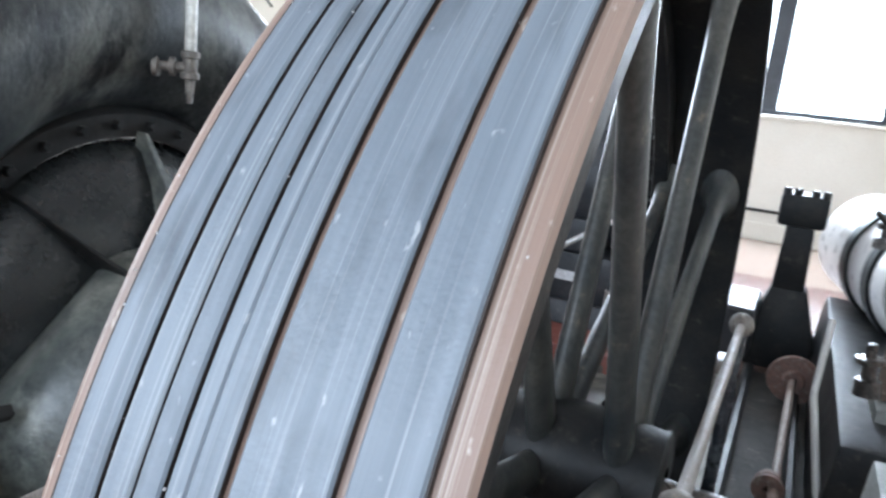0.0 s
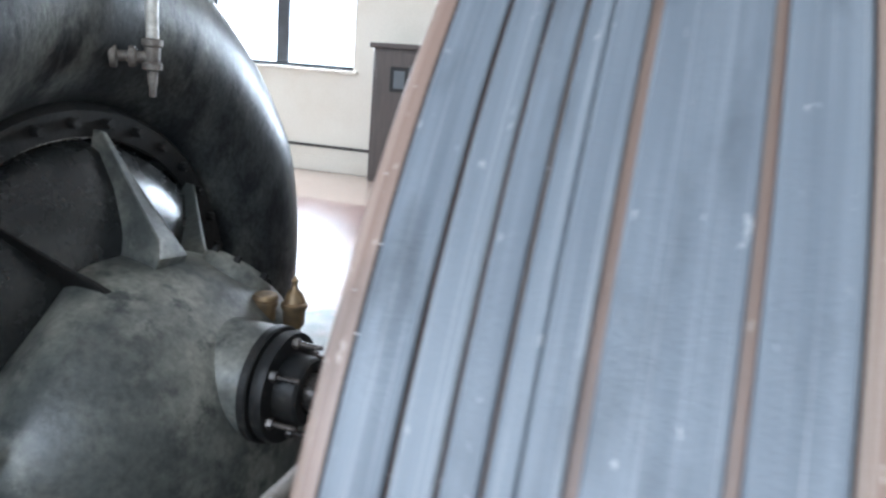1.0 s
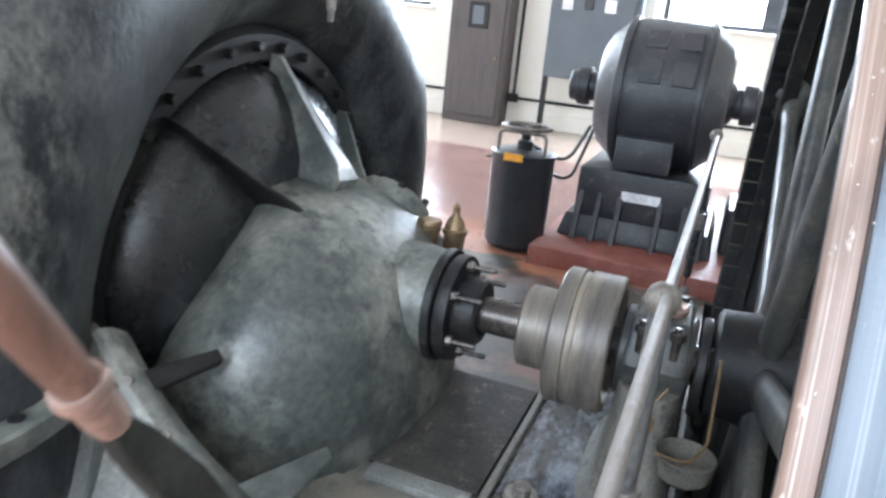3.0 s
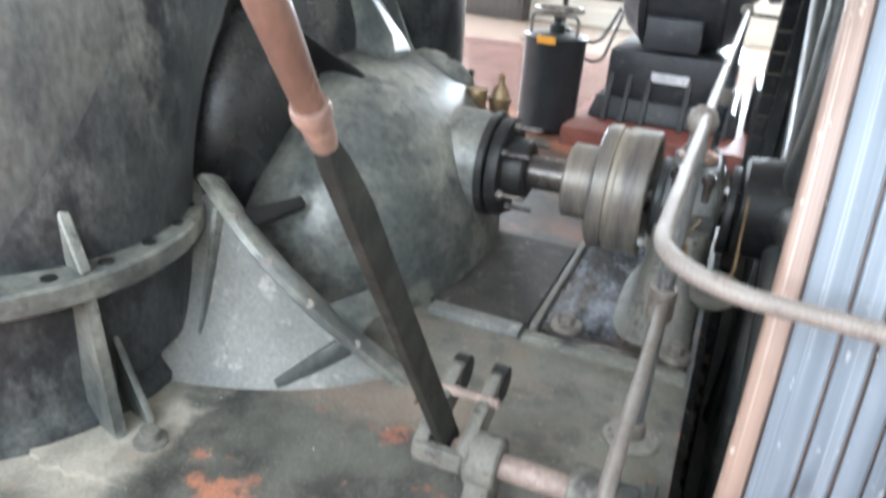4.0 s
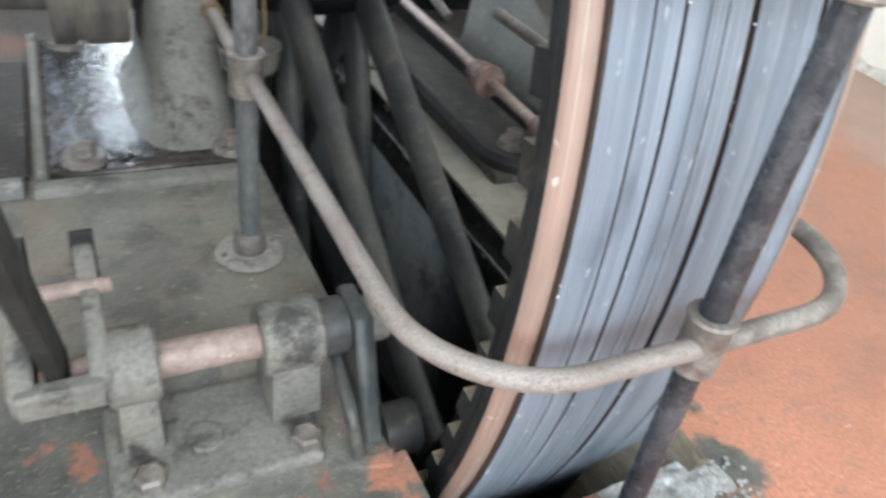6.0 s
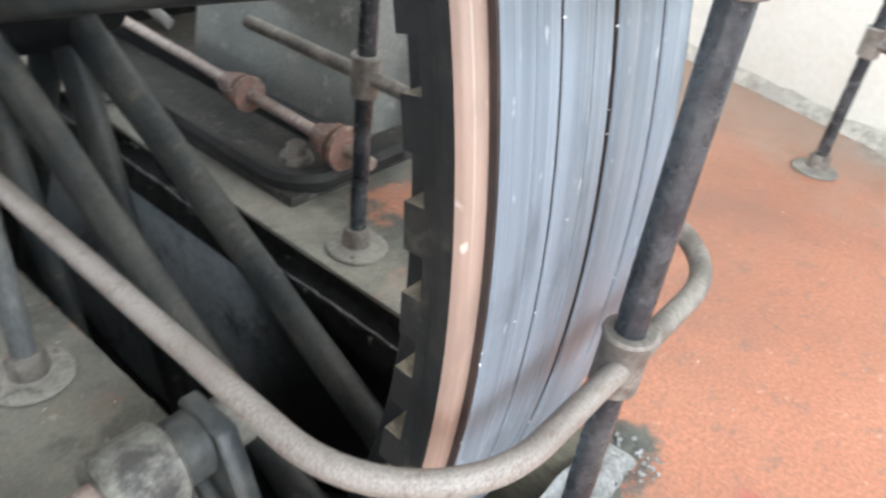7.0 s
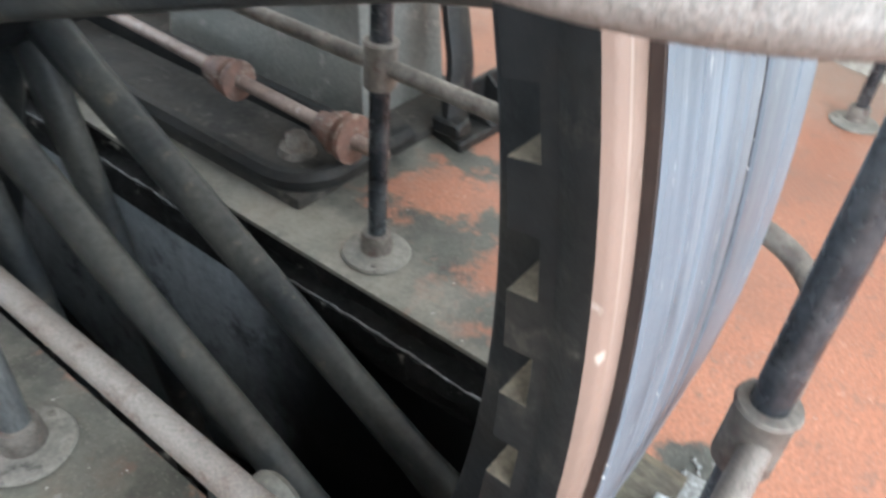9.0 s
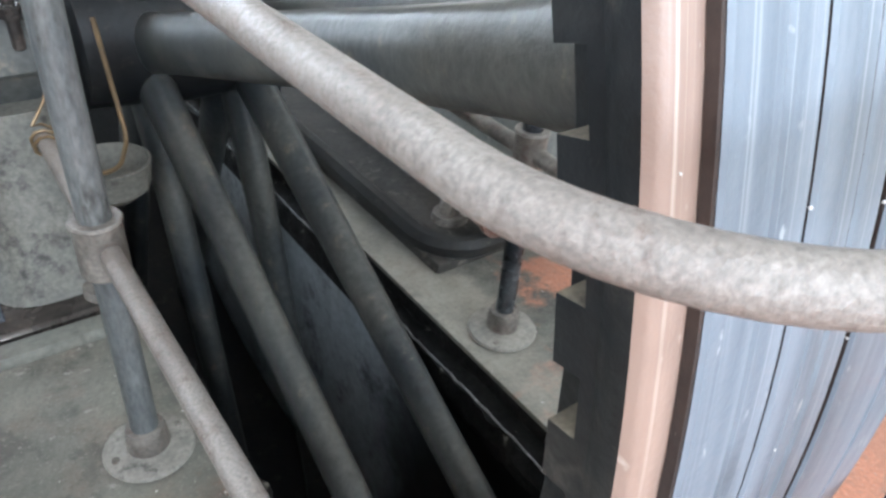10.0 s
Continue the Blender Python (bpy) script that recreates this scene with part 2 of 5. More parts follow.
blacken_end(PIT_BLUE, -0.6, 0.16)
# The pale blue third colour paints a window reflection onto the oil.
OIL = surf("wet_black_oil_painted_gleam", (0.012, 0.013, 0.015), 0.12, 0, (0.03, 0.03, 0.03), (6, 0.5, 0.15), (40, 0.2), 0.35, 28, third=(0.2, 0.22, 0.26), tmask=(7, 0.55, 0.12), stretch=(1.6, 0.7, 1), rvar=0.08)
RED_PAINT = surf("dull_red_plinth_paint", (0.20, 0.06, 0.045), 0.5, 0, (0.27, 0.10, 0.075), (5, 0.5, 0.15), (60, 0.15), 0.15, 50, third=(0.12, 0.10, 0.09), tmask=(12, 0.62, 0.06))
DOOR_WOOD = surf("dark_brown_cupboard", (0.06, 0.05, 0.047), 0.55, 0, (0.08, 0.066, 0.06), (4, 0.5, 0.2), stretch=(6, 6, 0.6))
PANEL = surf("slate_grey_panel", (0.10, 0.115, 0.13), 0.5, 0, (0.085, 0.1, 0.115), (3, 0.5, 0.2))
MOTOR = surf("dusty_black_motor", (0.022, 0.024, 0.028), 0.45, 0, (0.038, 0.038, 0.041), (5, 0.5, 0.15), third=(0.09, 0.085, 0.08), tmask=(14, 0.63, 0.08))
TANK = surf("black_tank_paint", (0.018, 0.02, 0.023), 0.4, 0, (0.028, 0.03, 0.033), (5, 0.5, 0.15))
ORANGE_TAG = surf("orange_tag", (0.75, 0.33, 0.03), 0.5)
WHITE_TAG = surf("white_enamel", (0.8, 0.8, 0.82), 0.35)
LAGGING = surf("white_lagging_paint", (0.72, 0.71, 0.7), 0.3, 0, (0.6, 0.58, 0.56), (4, 0.5, 0.2), (60, 0.05), 0.05, 40)
WHITE_PIPE = surf("white_painted_pipe", (0.68, 0.67, 0.62), 0.4, 0, (0.5, 0.48, 0.43), (14, 0.55, 0.1))
RUBBLE = surf("grey_rubble", (0.27, 0.272, 0.265), 0.85, 0, (0.17, 0.17, 0.165), (12, 0.5, 0.14), (120, 0.3), 0.3, 70, third=(0.42, 0.43, 0.43), tmask=(28, 0.58, 0.06), spec=0.2)
PLANK = surf("old_grey_plank", (0.15, 0.13, 0.09), 0.7, 0, (0.08, 0.068, 0.05), (10, 0.5, 0.15), (60, 0.3), 0.3, 40, stretch=(1, 1, 5))
GLASS = bpy.data.materials.new("window_sky")
GLASS.use_nodes = True
_b = GLASS.node_tree.nodes["Principled BSDF"]
_b.inputs["Base Color"].default_value = (0.9, 0.95, 1, 1)
_b.inputs["Emission Color"].default_value = (0.86, 0.93, 1.0, 1)
_b.inputs["Emission Strength"].default_value = 4.5


def floor_surf():
    """Orange floor paint, worn to grey concrete and grime round the machine."""
    m = surf("orange_floor_paint", (0.43, 0.182, 0.108), 0.5, 0, (0.36, 0.146, 0.086), (2.2, 0.5, 0.2), (110, 0.26), 0.34, 60, third=(0.54, 0.29, 0.2), tmask=(26, 0.64, 0.05))
    nt = m.node_tree
    nodes, link = nt.nodes, nt.links.new
    b = nodes["Principled BSDF"]
    was = b.inputs["Base Color"].links[0].from_socket
    co = nodes.new("ShaderNodeTexCoord")
    sp = nodes.new("ShaderNodeSeparateXYZ")
    link(co.outputs["Object"], sp.inputs[0])

    def op(kind, a, c=0.0):
        n = nodes.new("ShaderNodeMath")
        n.operation = kind
        for k, v in ((0, a), (1, c)):
            if isinstance(v, (int, float)):
                n.inputs[k].default_value = v
            else:
                link(v, n.inputs[k])
        return n.outputs[0]

    def tex(scale, detail=6.0):
        n = nodes.new("ShaderNodeTexNoise")
        n.inputs["Scale"].default_value, n.inputs["Detail"].default_value, n.inputs["Roughness"].default_value = scale, detail, 0.65
        link(co.outputs["Object"], n.inputs["Vector"])
        return n.outputs["Fac"]

    def box(x0, x1, y0, y1):
        ax = op("SUBTRACT", op("ABSOLUTE", op("SUBTRACT", sp.outputs["X"], (x0 + x1) / 2)), (x1 - x0) / 2)
        ay = op("SUBTRACT", op("ABSOLUTE", op("SUBTRACT", sp.outputs["Y"], (y0 + y1) / 2)), (y1 - y0) / 2)
        return op("MAXIMUM", ax, ay)

    def step(v, at, half):
        n = nodes.new("ShaderNodeMapRange")
        n.interpolation_type = "SMOOTHSTEP"
        n.inputs["From Min"].default_value, n.inputs["From Max"].default_value = at - half, at + half
        link(v, n.inputs["Value"])
        return n.outputs["Result"]

    def mix(f, a, c):
        n = nodes.new("ShaderNodeMix")
        n.data_type = "RGBA"
        link(f, n.inputs["Factor"])
        for v, k in ((a, "A"), (c, "B")):
            sock = [i for i in n.inputs if i.name == k and i.type == "RGBA"][0]
            if isinstance(v, tuple):
                sock.default_value = (*v, 1)
            else:
                link(v, sock)
        return [o for o in n.outputs if o.type == "RGBA"][0]

    orange = mix(op("MULTIPLY", step(tex(0.9), 0.52, 0.14), 0.55), was, mix(step(tex(6.0), 0.5, 0.2), (0.31, 0.13, 0.08), (0.37, 0.19, 0.125)))
    orange = mix(op("MULTIPLY", step(tex(2.4), 0.56, 0.12), 0.6), orange, (0.25, 0.125, 0.085))
    orange = mix(op("MULTIPLY", step(tex(17.0), 0.6, 0.05), 0.5), orange, (0.21, 0.13, 0.1))
    slab = op("MINIMUM", box(-2.6, -0.02, -1.12, 1.5), box(0.3, 0.70, -1.02, 3.0))
    slab = op("MINIMUM", slab, box(-0.52, -0.02, -1.5, 1.9))
    slab = op("MINIMUM", slab, box(-2.8, -1.27, -1.72, 1.9))
    slab = op("MINIMUM", slab, box(0.3, 0.56, -1.40, 3.0))
    slab = op("MINIMUM", slab, box(0.3, 1.05, -0.78, 3.0))
    dirt = op("MINIMUM", slab, box(-2.6, -0.1, -1.58, -1.0))
    dirt = op("MINIMUM", dirt, box(-0.1, 0.40, -1.70, -1.5))
    warped = op("ADD", slab, op("MULTIPLY", op("SUBTRACT", tex(5.0), 0.5), 0.5))
    grimy = op("ADD", dirt, op("MULTIPLY", op("SUBTRACT", tex(4.5, 9.0), 0.5), 1.1))
    concrete = mix(step(tex(3.0), 0.5, 0.16), (0.205, 0.2, 0.168), (0.13, 0.129, 0.11))
    concrete = mix(op("MULTIPLY", step(tex(4.3), 0.57, 0.1), 0.6), concrete, (0.2, 0.15, 0.115))
    concrete = mix(op("MULTIPLY", step(tex(8.0, 9.0), 0.56, 0.06), 0.6), concrete, (0.065, 0.066, 0.058))
    concrete = mix(op("MULTIPLY", step(tex(1.7, 8.0), 0.55, 0.05), 0.5), concrete, (0.27, 0.255, 0.215))
    concrete = mix(step(tex(34.0), 0.66, 0.04), concrete, (0.3, 0.29, 0.26))
    grime = mix(step(tex(7.0, 9.0), 0.5, 0.12), (0.026, 0.027, 0.025), (0.095, 0.095, 0.082))
    grime = mix(op("MULTIPLY", step(tex(2.6), 0.5, 0.12), 0.6), grime, (0.125, 0.128, 0.108))
    grime = mix(step(tex(6.0, 9.0), 0.62, 0.035), grime, (0.26, 0.105, 0.065))
    col = mix(step(grimy, 0.03, 0.05), grime, orange)
    col = mix(step(op("ADD", warped, op("MULTIPLY", tex(14.0), 0.1)), -0.02, 0.07), concrete, col)
    pale = op("ADD", box(-2.8, -1.29, -1.72, -1.28), op("MULTIPLY", op("SUBTRACT", tex(7.0, 8.0), 0.5), 0.2))
    col = mix(op("MULTIPLY", step(pale, 0.0, -0.03), 0.85), col, mix(step(tex(9.0), 0.5, 0.12), (0.4, 0.37, 0.31), (0.27, 0.25, 0.21)))
    ledge = op("ADD", box(0.43, 0.60, -1.15, 3.0), op("MULTIPLY", op("SUBTRACT", tex(8.0, 8.0), 0.5), 0.16))
    col = mix(op("MULTIPLY", step(ledge, 0.0, -0.04), 0.6), col, mix(step(tex(11.0), 0.5, 0.15), (0.36, 0.335, 0.285), (0.25, 0.235, 0.2)))
    tan = op("ADD", box(-1.3, -0.6, -1.12, -0.85), op("MULTIPLY", op("SUBTRACT", tex(6.0, 8.0), 0.5), 0.3))
    col = mix(op("MULTIPLY", step(tan, 0.0, -0.05), 0.6), col, (0.25, 0.19, 0.145))
    oily = op("ADD", box(-1.2, -0.1, -0.36, 1.75), op("MULTIPLY", op("SUBTRACT", tex(5.0, 8.0), 0.5), 0.4))
    soaked = mix(step(tex(6.0, 8.0), 0.52, 0.1), (0.032, 0.029, 0.026), (0.085, 0.07, 0.056))
    soaked = mix(op("MULTIPLY", step(tex(3.2, 7.0), 0.56, 0.06), 0.7), soaked, (0.2, 0.085, 0.055))
    col = mix(op("MULTIPLY", step(oily, 0.0, -0.08), 0.92), col, soaked)
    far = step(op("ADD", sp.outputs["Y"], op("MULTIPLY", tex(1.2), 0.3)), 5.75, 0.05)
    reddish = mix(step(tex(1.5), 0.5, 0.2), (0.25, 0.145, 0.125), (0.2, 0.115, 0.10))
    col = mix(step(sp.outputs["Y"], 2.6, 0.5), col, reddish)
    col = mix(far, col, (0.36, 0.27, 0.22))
    whitish = op("MULTIPLY", step(op("ADD", sp.outputs["X"], op("MULTIPLY", op("SUBTRACT", tex(3.5), 0.5), 1.2)), 2.1, 0.35), 0.55)
    col = mix(op("MULTIPLY", whitish, step(sp.outputs["Y"], 0.2, -0.5)), col, (0.36, 0.3, 0.25))
    slant = op("SUBTRACT", op("ADD", 2.62, op("MULTIPLY", op("ADD", sp.outputs["Y"], 1.5), 0.62)), sp.outputs["X"])
    crumbs = op("ADD", slant, op("MULTIPLY", op("SUBTRACT", tex(7.0, 9.0), 0.5), 0.55))
    near = op("MULTIPLY", step(crumbs, 0.12, -0.08), op("MULTIPLY", step(sp.outputs["Y"], 0.2, -0.4), step(sp.outputs["Y"], -2.4, 0.4)))
    col = mix(op("MULTIPLY", near, 0.8), col, mix(step(tex(13.0, 9.0), 0.5, 0.14), (0.2, 0.185, 0.16), (0.4, 0.37, 0.325)))
    stain = op("ADD", box(0.505, 0.565, -1.944, -1.894), op("MULTIPLY", op("SUBTRACT", tex(16.0), 0.5), 0.09))
    col = mix(op("MULTIPLY", step(stain, 0.0, -0.012), 0.7), col, (0.36, 0.1, 0.075))
    grit = op("MULTIPLY", step(tex(95.0, 5.0), 0.54, 0.1), 0.22)
    col = mix(op("MULTIPLY", grit, step(sp.outputs["Y"], 3.0, -0.5)), col, (0.06, 0.055, 0.048))
    col = mix(op("MULTIPLY", step(tex(150.0, 3.0), 0.62, 0.05), 0.3), col, (0.36, 0.34, 0.3))
    spots = step(tex(48.0, 3.0), 0.73, 0.015)
    col = mix(spots, col, (0.6, 0.58, 0.54))
    link(col, b.inputs["Base Color"])
    rough = b.inputs["Roughness"].links[0].from_socket
    link(op("SUBTRACT", rough, op("MULTIPLY", step(sp.outputs["Y"], 2.2, 0.8), 0.36)), b.inputs["Roughness"])
    return m


FLOOR = floor_surf()


# ---- builders ----
def part(name, bm, material, parent=None, label="", smooth=True):
    """Links a bmesh, in world places, as one mesh object under a thing or part."""
    me = bpy.data.meshes.new(name)
    bmesh.ops.recalc_face_normals(bm, faces=bm.faces)
    bm.to_mesh(me)
    bm.free()
    if smooth:
        for p in me.polygons:
            p.use_smooth = True
        me.set_sharp_from_angle(angle=radians(38))
    me.materials.append(material)
    ob = new(name, me)
    if parent is not None:
        ob.parent = parent
        ob.matrix_parent_inverse = Matrix.Translation(parent.get("base", (0, 0, 0))).inverted() if parent.type == "EMPTY" else Matrix.Identity(4)
    if label:
        ob["label"] = label
    return ob


def thing(name, base, label, category, group="", kind=""):
    e = new(name)
    e.location = base
    e["base"] = base
    e.empty_display_size = 0.1
    return tagged(e, label, category, group, kind)


def box(x0, x1, y0, y1, z0, z1, bevel=0.004, seg=1):
    bm = bmesh.new()
    v = [bm.verts.new(c) for c in ((x0, y0, z0), (x1, y0, z0), (x1, y1, z0), (x0, y1, z0), (x0, y0, z1), (x1, y0, z1), (x1, y1, z1), (x0, y1, z1))]
    for f in ((0, 3, 2, 1), (4, 5, 6, 7), (0, 1, 5, 4), (1, 2, 6, 5), (2, 3, 7, 6), (3, 0, 4, 7)):
        bm.faces.new([v[i] for i in f])
    if bevel:
        bmesh.ops.bevel(bm, geom=bm.edges[:], offset=bevel, segments=seg, affect="EDGES", profile=0.6)
    return bm


def taper(bm, z0, z1, sx, sy, cx, cy):
    """Narrows what stands between z0 and z1 towards the top."""
    for v in bm.verts:
        k = min(1, max(0, (v.co.z - z0) / (z1 - z0)))
        v.co.x = cx + (v.co.x - cx) * (1 + (sx - 1) * k)
        v.co.y = cy + (v.co.y - cy) * (1 + (sy - 1) * k)
    return bm


def add(bm, other):
    """Joins other into bm."""
    me = bpy.data.meshes.new("tmp")
    other.to_mesh(me)
    other.free()
    bm.from_mesh(me)
    bpy.data.meshes.remove(me)
    return bm


def lathe(profile, origin, axis, seg=48, a0=0.0, a1=360.0):
    """Turns a profile of (along, radius) about an axis: 'x', 'y', 'z' or a vector."""
    w = Vector({"x": (1, 0, 0), "y": (0, 1, 0), "z": (0, 0, 1)}[axis]) if isinstance(axis, str) else Vector(axis).normalized()
    u = w.orthogonal().normalized() if not isinstance(axis, str) else Vector({"x": (0, -1, 0), "y": (1, 0, 0), "z": (1, 0, 0)}[axis])
    t = Vector((0, 0, 1)) if axis == "x" else w.cross(u)
    o = Vector(origin)
    bm = bmesh.new()
    full = a1 - a0 >= 360
    rings = []
    n = seg if full else seg + 1
    for k in range(n):
        a = radians(a0 + (a1 - a0) * k / seg)
        d = u * math.cos(a) + t * math.sin(a)
        rings.append([bm.verts.new(o + w * s + d * max(r, 1e-5)) for s, r in profile])
    for k in range(n if full else n - 1):
        p, q = rings[k], rings[(k + 1) % n]
        for i in range(len(profile) - 1):
            if profile[i][1] < 1e-4 and profile[i + 1][1] < 1e-4:
                continue
            bm.faces.new((p[i], p[i + 1], q[i + 1], q[i]))
    bmesh.ops.remove_doubles(bm, verts=bm.verts, dist=1e-4)
    return bm


def rod(a, b, r, seg=16, bevel=0.003):
    a, b = Vector(a), Vector(b)
    n = (b - a).length
    e = min(bevel, r * 0.4)
    return lathe([(0, 0), (0, r - e), (e, r), (n - e, r), (n, r - e), (n, 0)], a, b - a, seg)


def fillet(pts, r, n=8):
    """A path whose corners are rounded with radius r."""
    pts = [Vector(p) for p in pts]
    out = [pts[0]]
    for a, b, c in zip(pts, pts[1:], pts[2:]):
        d0, d1 = (a - b).normalized(), (c - b).normalized()
        half = d0.angle(d1) / 2
        if half > 1.56:
            out.append(b)
            continue
        cut = min(r / math.tan(half), (a - b).length * 0.49, (c - b).length * 0.49)
        p0, p1 = b + d0 * cut, b + d1 * cut
        c = b + (d0 + d1).normalized() * (cut / math.cos(half))
        for k in range(n + 1):
            out.append(c + (p0 - c).normalized().slerp((p1 - c).normalized(), k / n) * (p0 - c).length)
    out.append(pts[-1])
    return out


def sweep(pts, radius, seg=14, flat=1.0, up=(0, 0, 1), cap=True, square=False):
    """A tube along a path; radius may vary point by point; flat squeezes it across."""
    pts = [Vector(p) for p in pts]
    rs = radius if isinstance(radius, (list, tuple)) else [radius] * len(pts)
    bm = bmesh.new()
    rings = []
    side = None
    for i, p in enumerate(pts):
        d = (pts[min(i + 1, len(pts) - 1)] - pts[max(i - 1, 0)]).normalized()
        if side is None:
            side = d.cross(Vector(up))
            side = side.normalized() if side.length > 1e-3 else d.orthogonal().normalized()
        side = (side - d * side.dot(d)).normalized()
        nrm = side.cross(d)
        ring = []
        for k in range(seg):
            a = 2 * math.pi * (k + 0.5) / seg
            c, s = math.cos(a), math.sin(a)
            if square:
                m = max(abs(c), abs(s))
                c, s = c / m, s / m
            ring.append(bm.verts.new(p + side * (c * rs[i] * flat) + nrm * (s * rs[i])))
        rings.append(ring)
    for p, q in zip(rings, rings[1:]):
        for k in range(seg):
            bm.faces.new((p[k], p[(k + 1) % seg], q[(k + 1) % seg], q[k]))
    if cap:
        bm.faces.new(rings[0][::-1])
        bm.faces.new(rings[-1])
    return bm


def plate(outline, thick, bevel=0.003):
    """A flat plate: its outline in world places and its thickness as a vector."""
    bm = bmesh.new()
    t = Vector(thick)
    lo = [bm.verts.new(Vector(p)) for p in outline]
    hi = [bm.verts.new(Vector(p) + t) for p in outline]
    bm.faces.new(lo[::-1])
    bm.faces.new(hi)
    n = len(lo)
    for k in range(n):
        bm.faces.new((lo[k], lo[(k + 1) % n], hi[(k + 1) % n], hi[k]))
    if bevel:
        bmesh.ops.bevel(bm, geom=bm.edges[:], offset=bevel, segments=1, affect="EDGES")
    return bm


def hexbolt(at, axis, r=0.016, h=0.014):
    return lathe([(0, 0), (0, r), (h * 0.8, r), (h, r * 0.8), (h, 0)], at, axis, 6)


def bolt_parts(parent, spots, axis, r=0.016, h=0.014, material=None, name="bolt"):
    for s in spots:
        part(name, hexbolt(s, axis, r, h), material or FITTING, parent, smooth=False)



# ---- the room ----
PX0, PX1, PY0, PY1 = -0.065, 0.45, -1.645, 1.9  # the wheel pit
RX0, RX1, RY0, RY1, RH = -8.6, 4.6, -5.0, 7.9, 4.4

floor_mesh = bmesh.new()
for x0, x1, y0, y1 in ((RX0, PX0, RY0, RY1), (PX1, RX1, RY0, RY1), (PX0, PX1, RY0, PY0), (PX0, PX1, PY1, RY1)):
    add(floor_mesh, box(x0, x1, y0, y1, -0.012, 0.0, 0))
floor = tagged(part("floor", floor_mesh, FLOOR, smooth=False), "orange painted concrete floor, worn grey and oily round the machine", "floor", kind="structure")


def pit_side(x, y0, y1, z0, z1, out):
    """A rough broken face of the pit."""
    bm = bmesh.new()
    ny, nz = 150, max(10, int((z1 - z0) * 50))
    grid = []
    for i in range(ny + 1):
        row = []
        for k in range(nz + 1):
            y, z = y0 + (y1 - y0) * i / ny, z1 + (z0 - z1) * k / nz
            d = 0.012 * noise.noise((y * 9, z * 14, x * 5)) + 0.016 * noise.noise((y * 26, z * 34, x)) + 0.008 * noise.noise((y * 60, z * 70, x))
            ledge = 0.04 if z < -0.075 + 0.01 * noise.noise((y * 7, 2, 0)) else 0.0
            row.append(bm.verts.new((x + out * (0.012 + d * min(1, (z1 - z) * 18) * min(1, (z - z0) * 30) - ledge), y, z)))
        grid.append(row)
    for i in range(ny):
        for k in range(nz):
            bm.faces.new((grid[i][k], grid[i + 1][k], grid[i + 1][k + 1], grid[i][k + 1]))
    return bm




def screed_front(x):
    """The broken front line of the screed: scallops, then a step back beside the bracket."""
    k = min(1, max(0, (x + 0.94) / 0.12))
    return -1.615 + 0.15 * k * k * (3 - 2 * k) + 0.035 * noise.noise((x * 9, 1.7, 0)) + 0.02 * noise.noise((x * 27, 4.1, 0))


def screed():
    """A thin worn layer of concrete with a broken front edge."""
    pts = [(-2.6 + 2.5 * k / 160, screed_front(-2.6 + 2.5 * k / 160), -0.004) for k in range(161)]
    pts += [(-0.07, -1.40, -0.004), (-0.07, -0.5, -0.004), (-2.6, -0.5, -0.004)]
    return plate(pts, (0, 0, 0.016), 0)


tagged(part("floor_screed", screed(), FLOOR, smooth=False), "thin worn concrete screed with a chipped edge under the pump", "floor", kind="structure")
pit = thing("pit", (0.18, 0, -1.35), "black concrete wheel pit with broken edges", "pit", kind="structure")
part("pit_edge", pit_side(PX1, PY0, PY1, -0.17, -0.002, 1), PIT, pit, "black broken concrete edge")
def ledge_lit_line():
    """The light caught on the ledge's broken lip, drawn as a pale strip."""
    pts = []
    for k in range(161):
        y = PY0 + 0.1 + (PY1 - PY0 - 0.2) * k / 160
        pts.append((PX1 - 0.026 + 0.006 * noise.noise((y * 30, 5, 0)), y, -0.072 + 0.011 * noise.noise((y * 7, 2, 0)) + 0.006 * noise.noise((y * 23, 8, 0))))
    return sweep(pts, [0.0022 + 0.0018 * noise.noise((p[1] * 19, 1, 4)) for p in pts], 6)


part("ledge_lit_strip", ledge_lit_line(), RUBBLE, pit, "pale strip for the light caught along the ledge")
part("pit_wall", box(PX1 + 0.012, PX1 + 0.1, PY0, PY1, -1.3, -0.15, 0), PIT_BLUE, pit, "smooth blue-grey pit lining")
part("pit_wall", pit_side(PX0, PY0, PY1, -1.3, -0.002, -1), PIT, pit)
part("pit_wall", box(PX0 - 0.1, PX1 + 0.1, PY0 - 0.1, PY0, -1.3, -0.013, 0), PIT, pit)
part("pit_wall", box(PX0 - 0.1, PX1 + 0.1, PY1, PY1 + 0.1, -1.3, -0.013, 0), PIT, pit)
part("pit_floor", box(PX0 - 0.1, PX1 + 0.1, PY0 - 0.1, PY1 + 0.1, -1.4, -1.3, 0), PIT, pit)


def wall_with_openings(name, along, at, thick, a0, a1, openings, material, label):
    """A wall along x or y, from a0 to a1, with openings (b0, b1, z0, z1) through it."""
    bm = bmesh.new()
    cuts = sorted(openings)

    def slab(b0, b1, z0, z1):
        if along == "x":
            add(bm, box(b0, b1, min(at, at + thick), max(at, at + thick), z0, z1, 0))
        else:
            add(bm, box(min(at, at + thick), max(at, at + thick), b0, b1, z0, z1, 0))
    last = a0
    for b0, b1, z0, z1 in cuts:
        slab(last, b0, 0, RH)
        slab(b0, b1, 0, z0)
        slab(b0, b1, z1, RH)
        last = b1
    slab(last, a1, 0, RH)
    return tagged(part(name, bm, material, smooth=False), label, "wall", kind="structure")


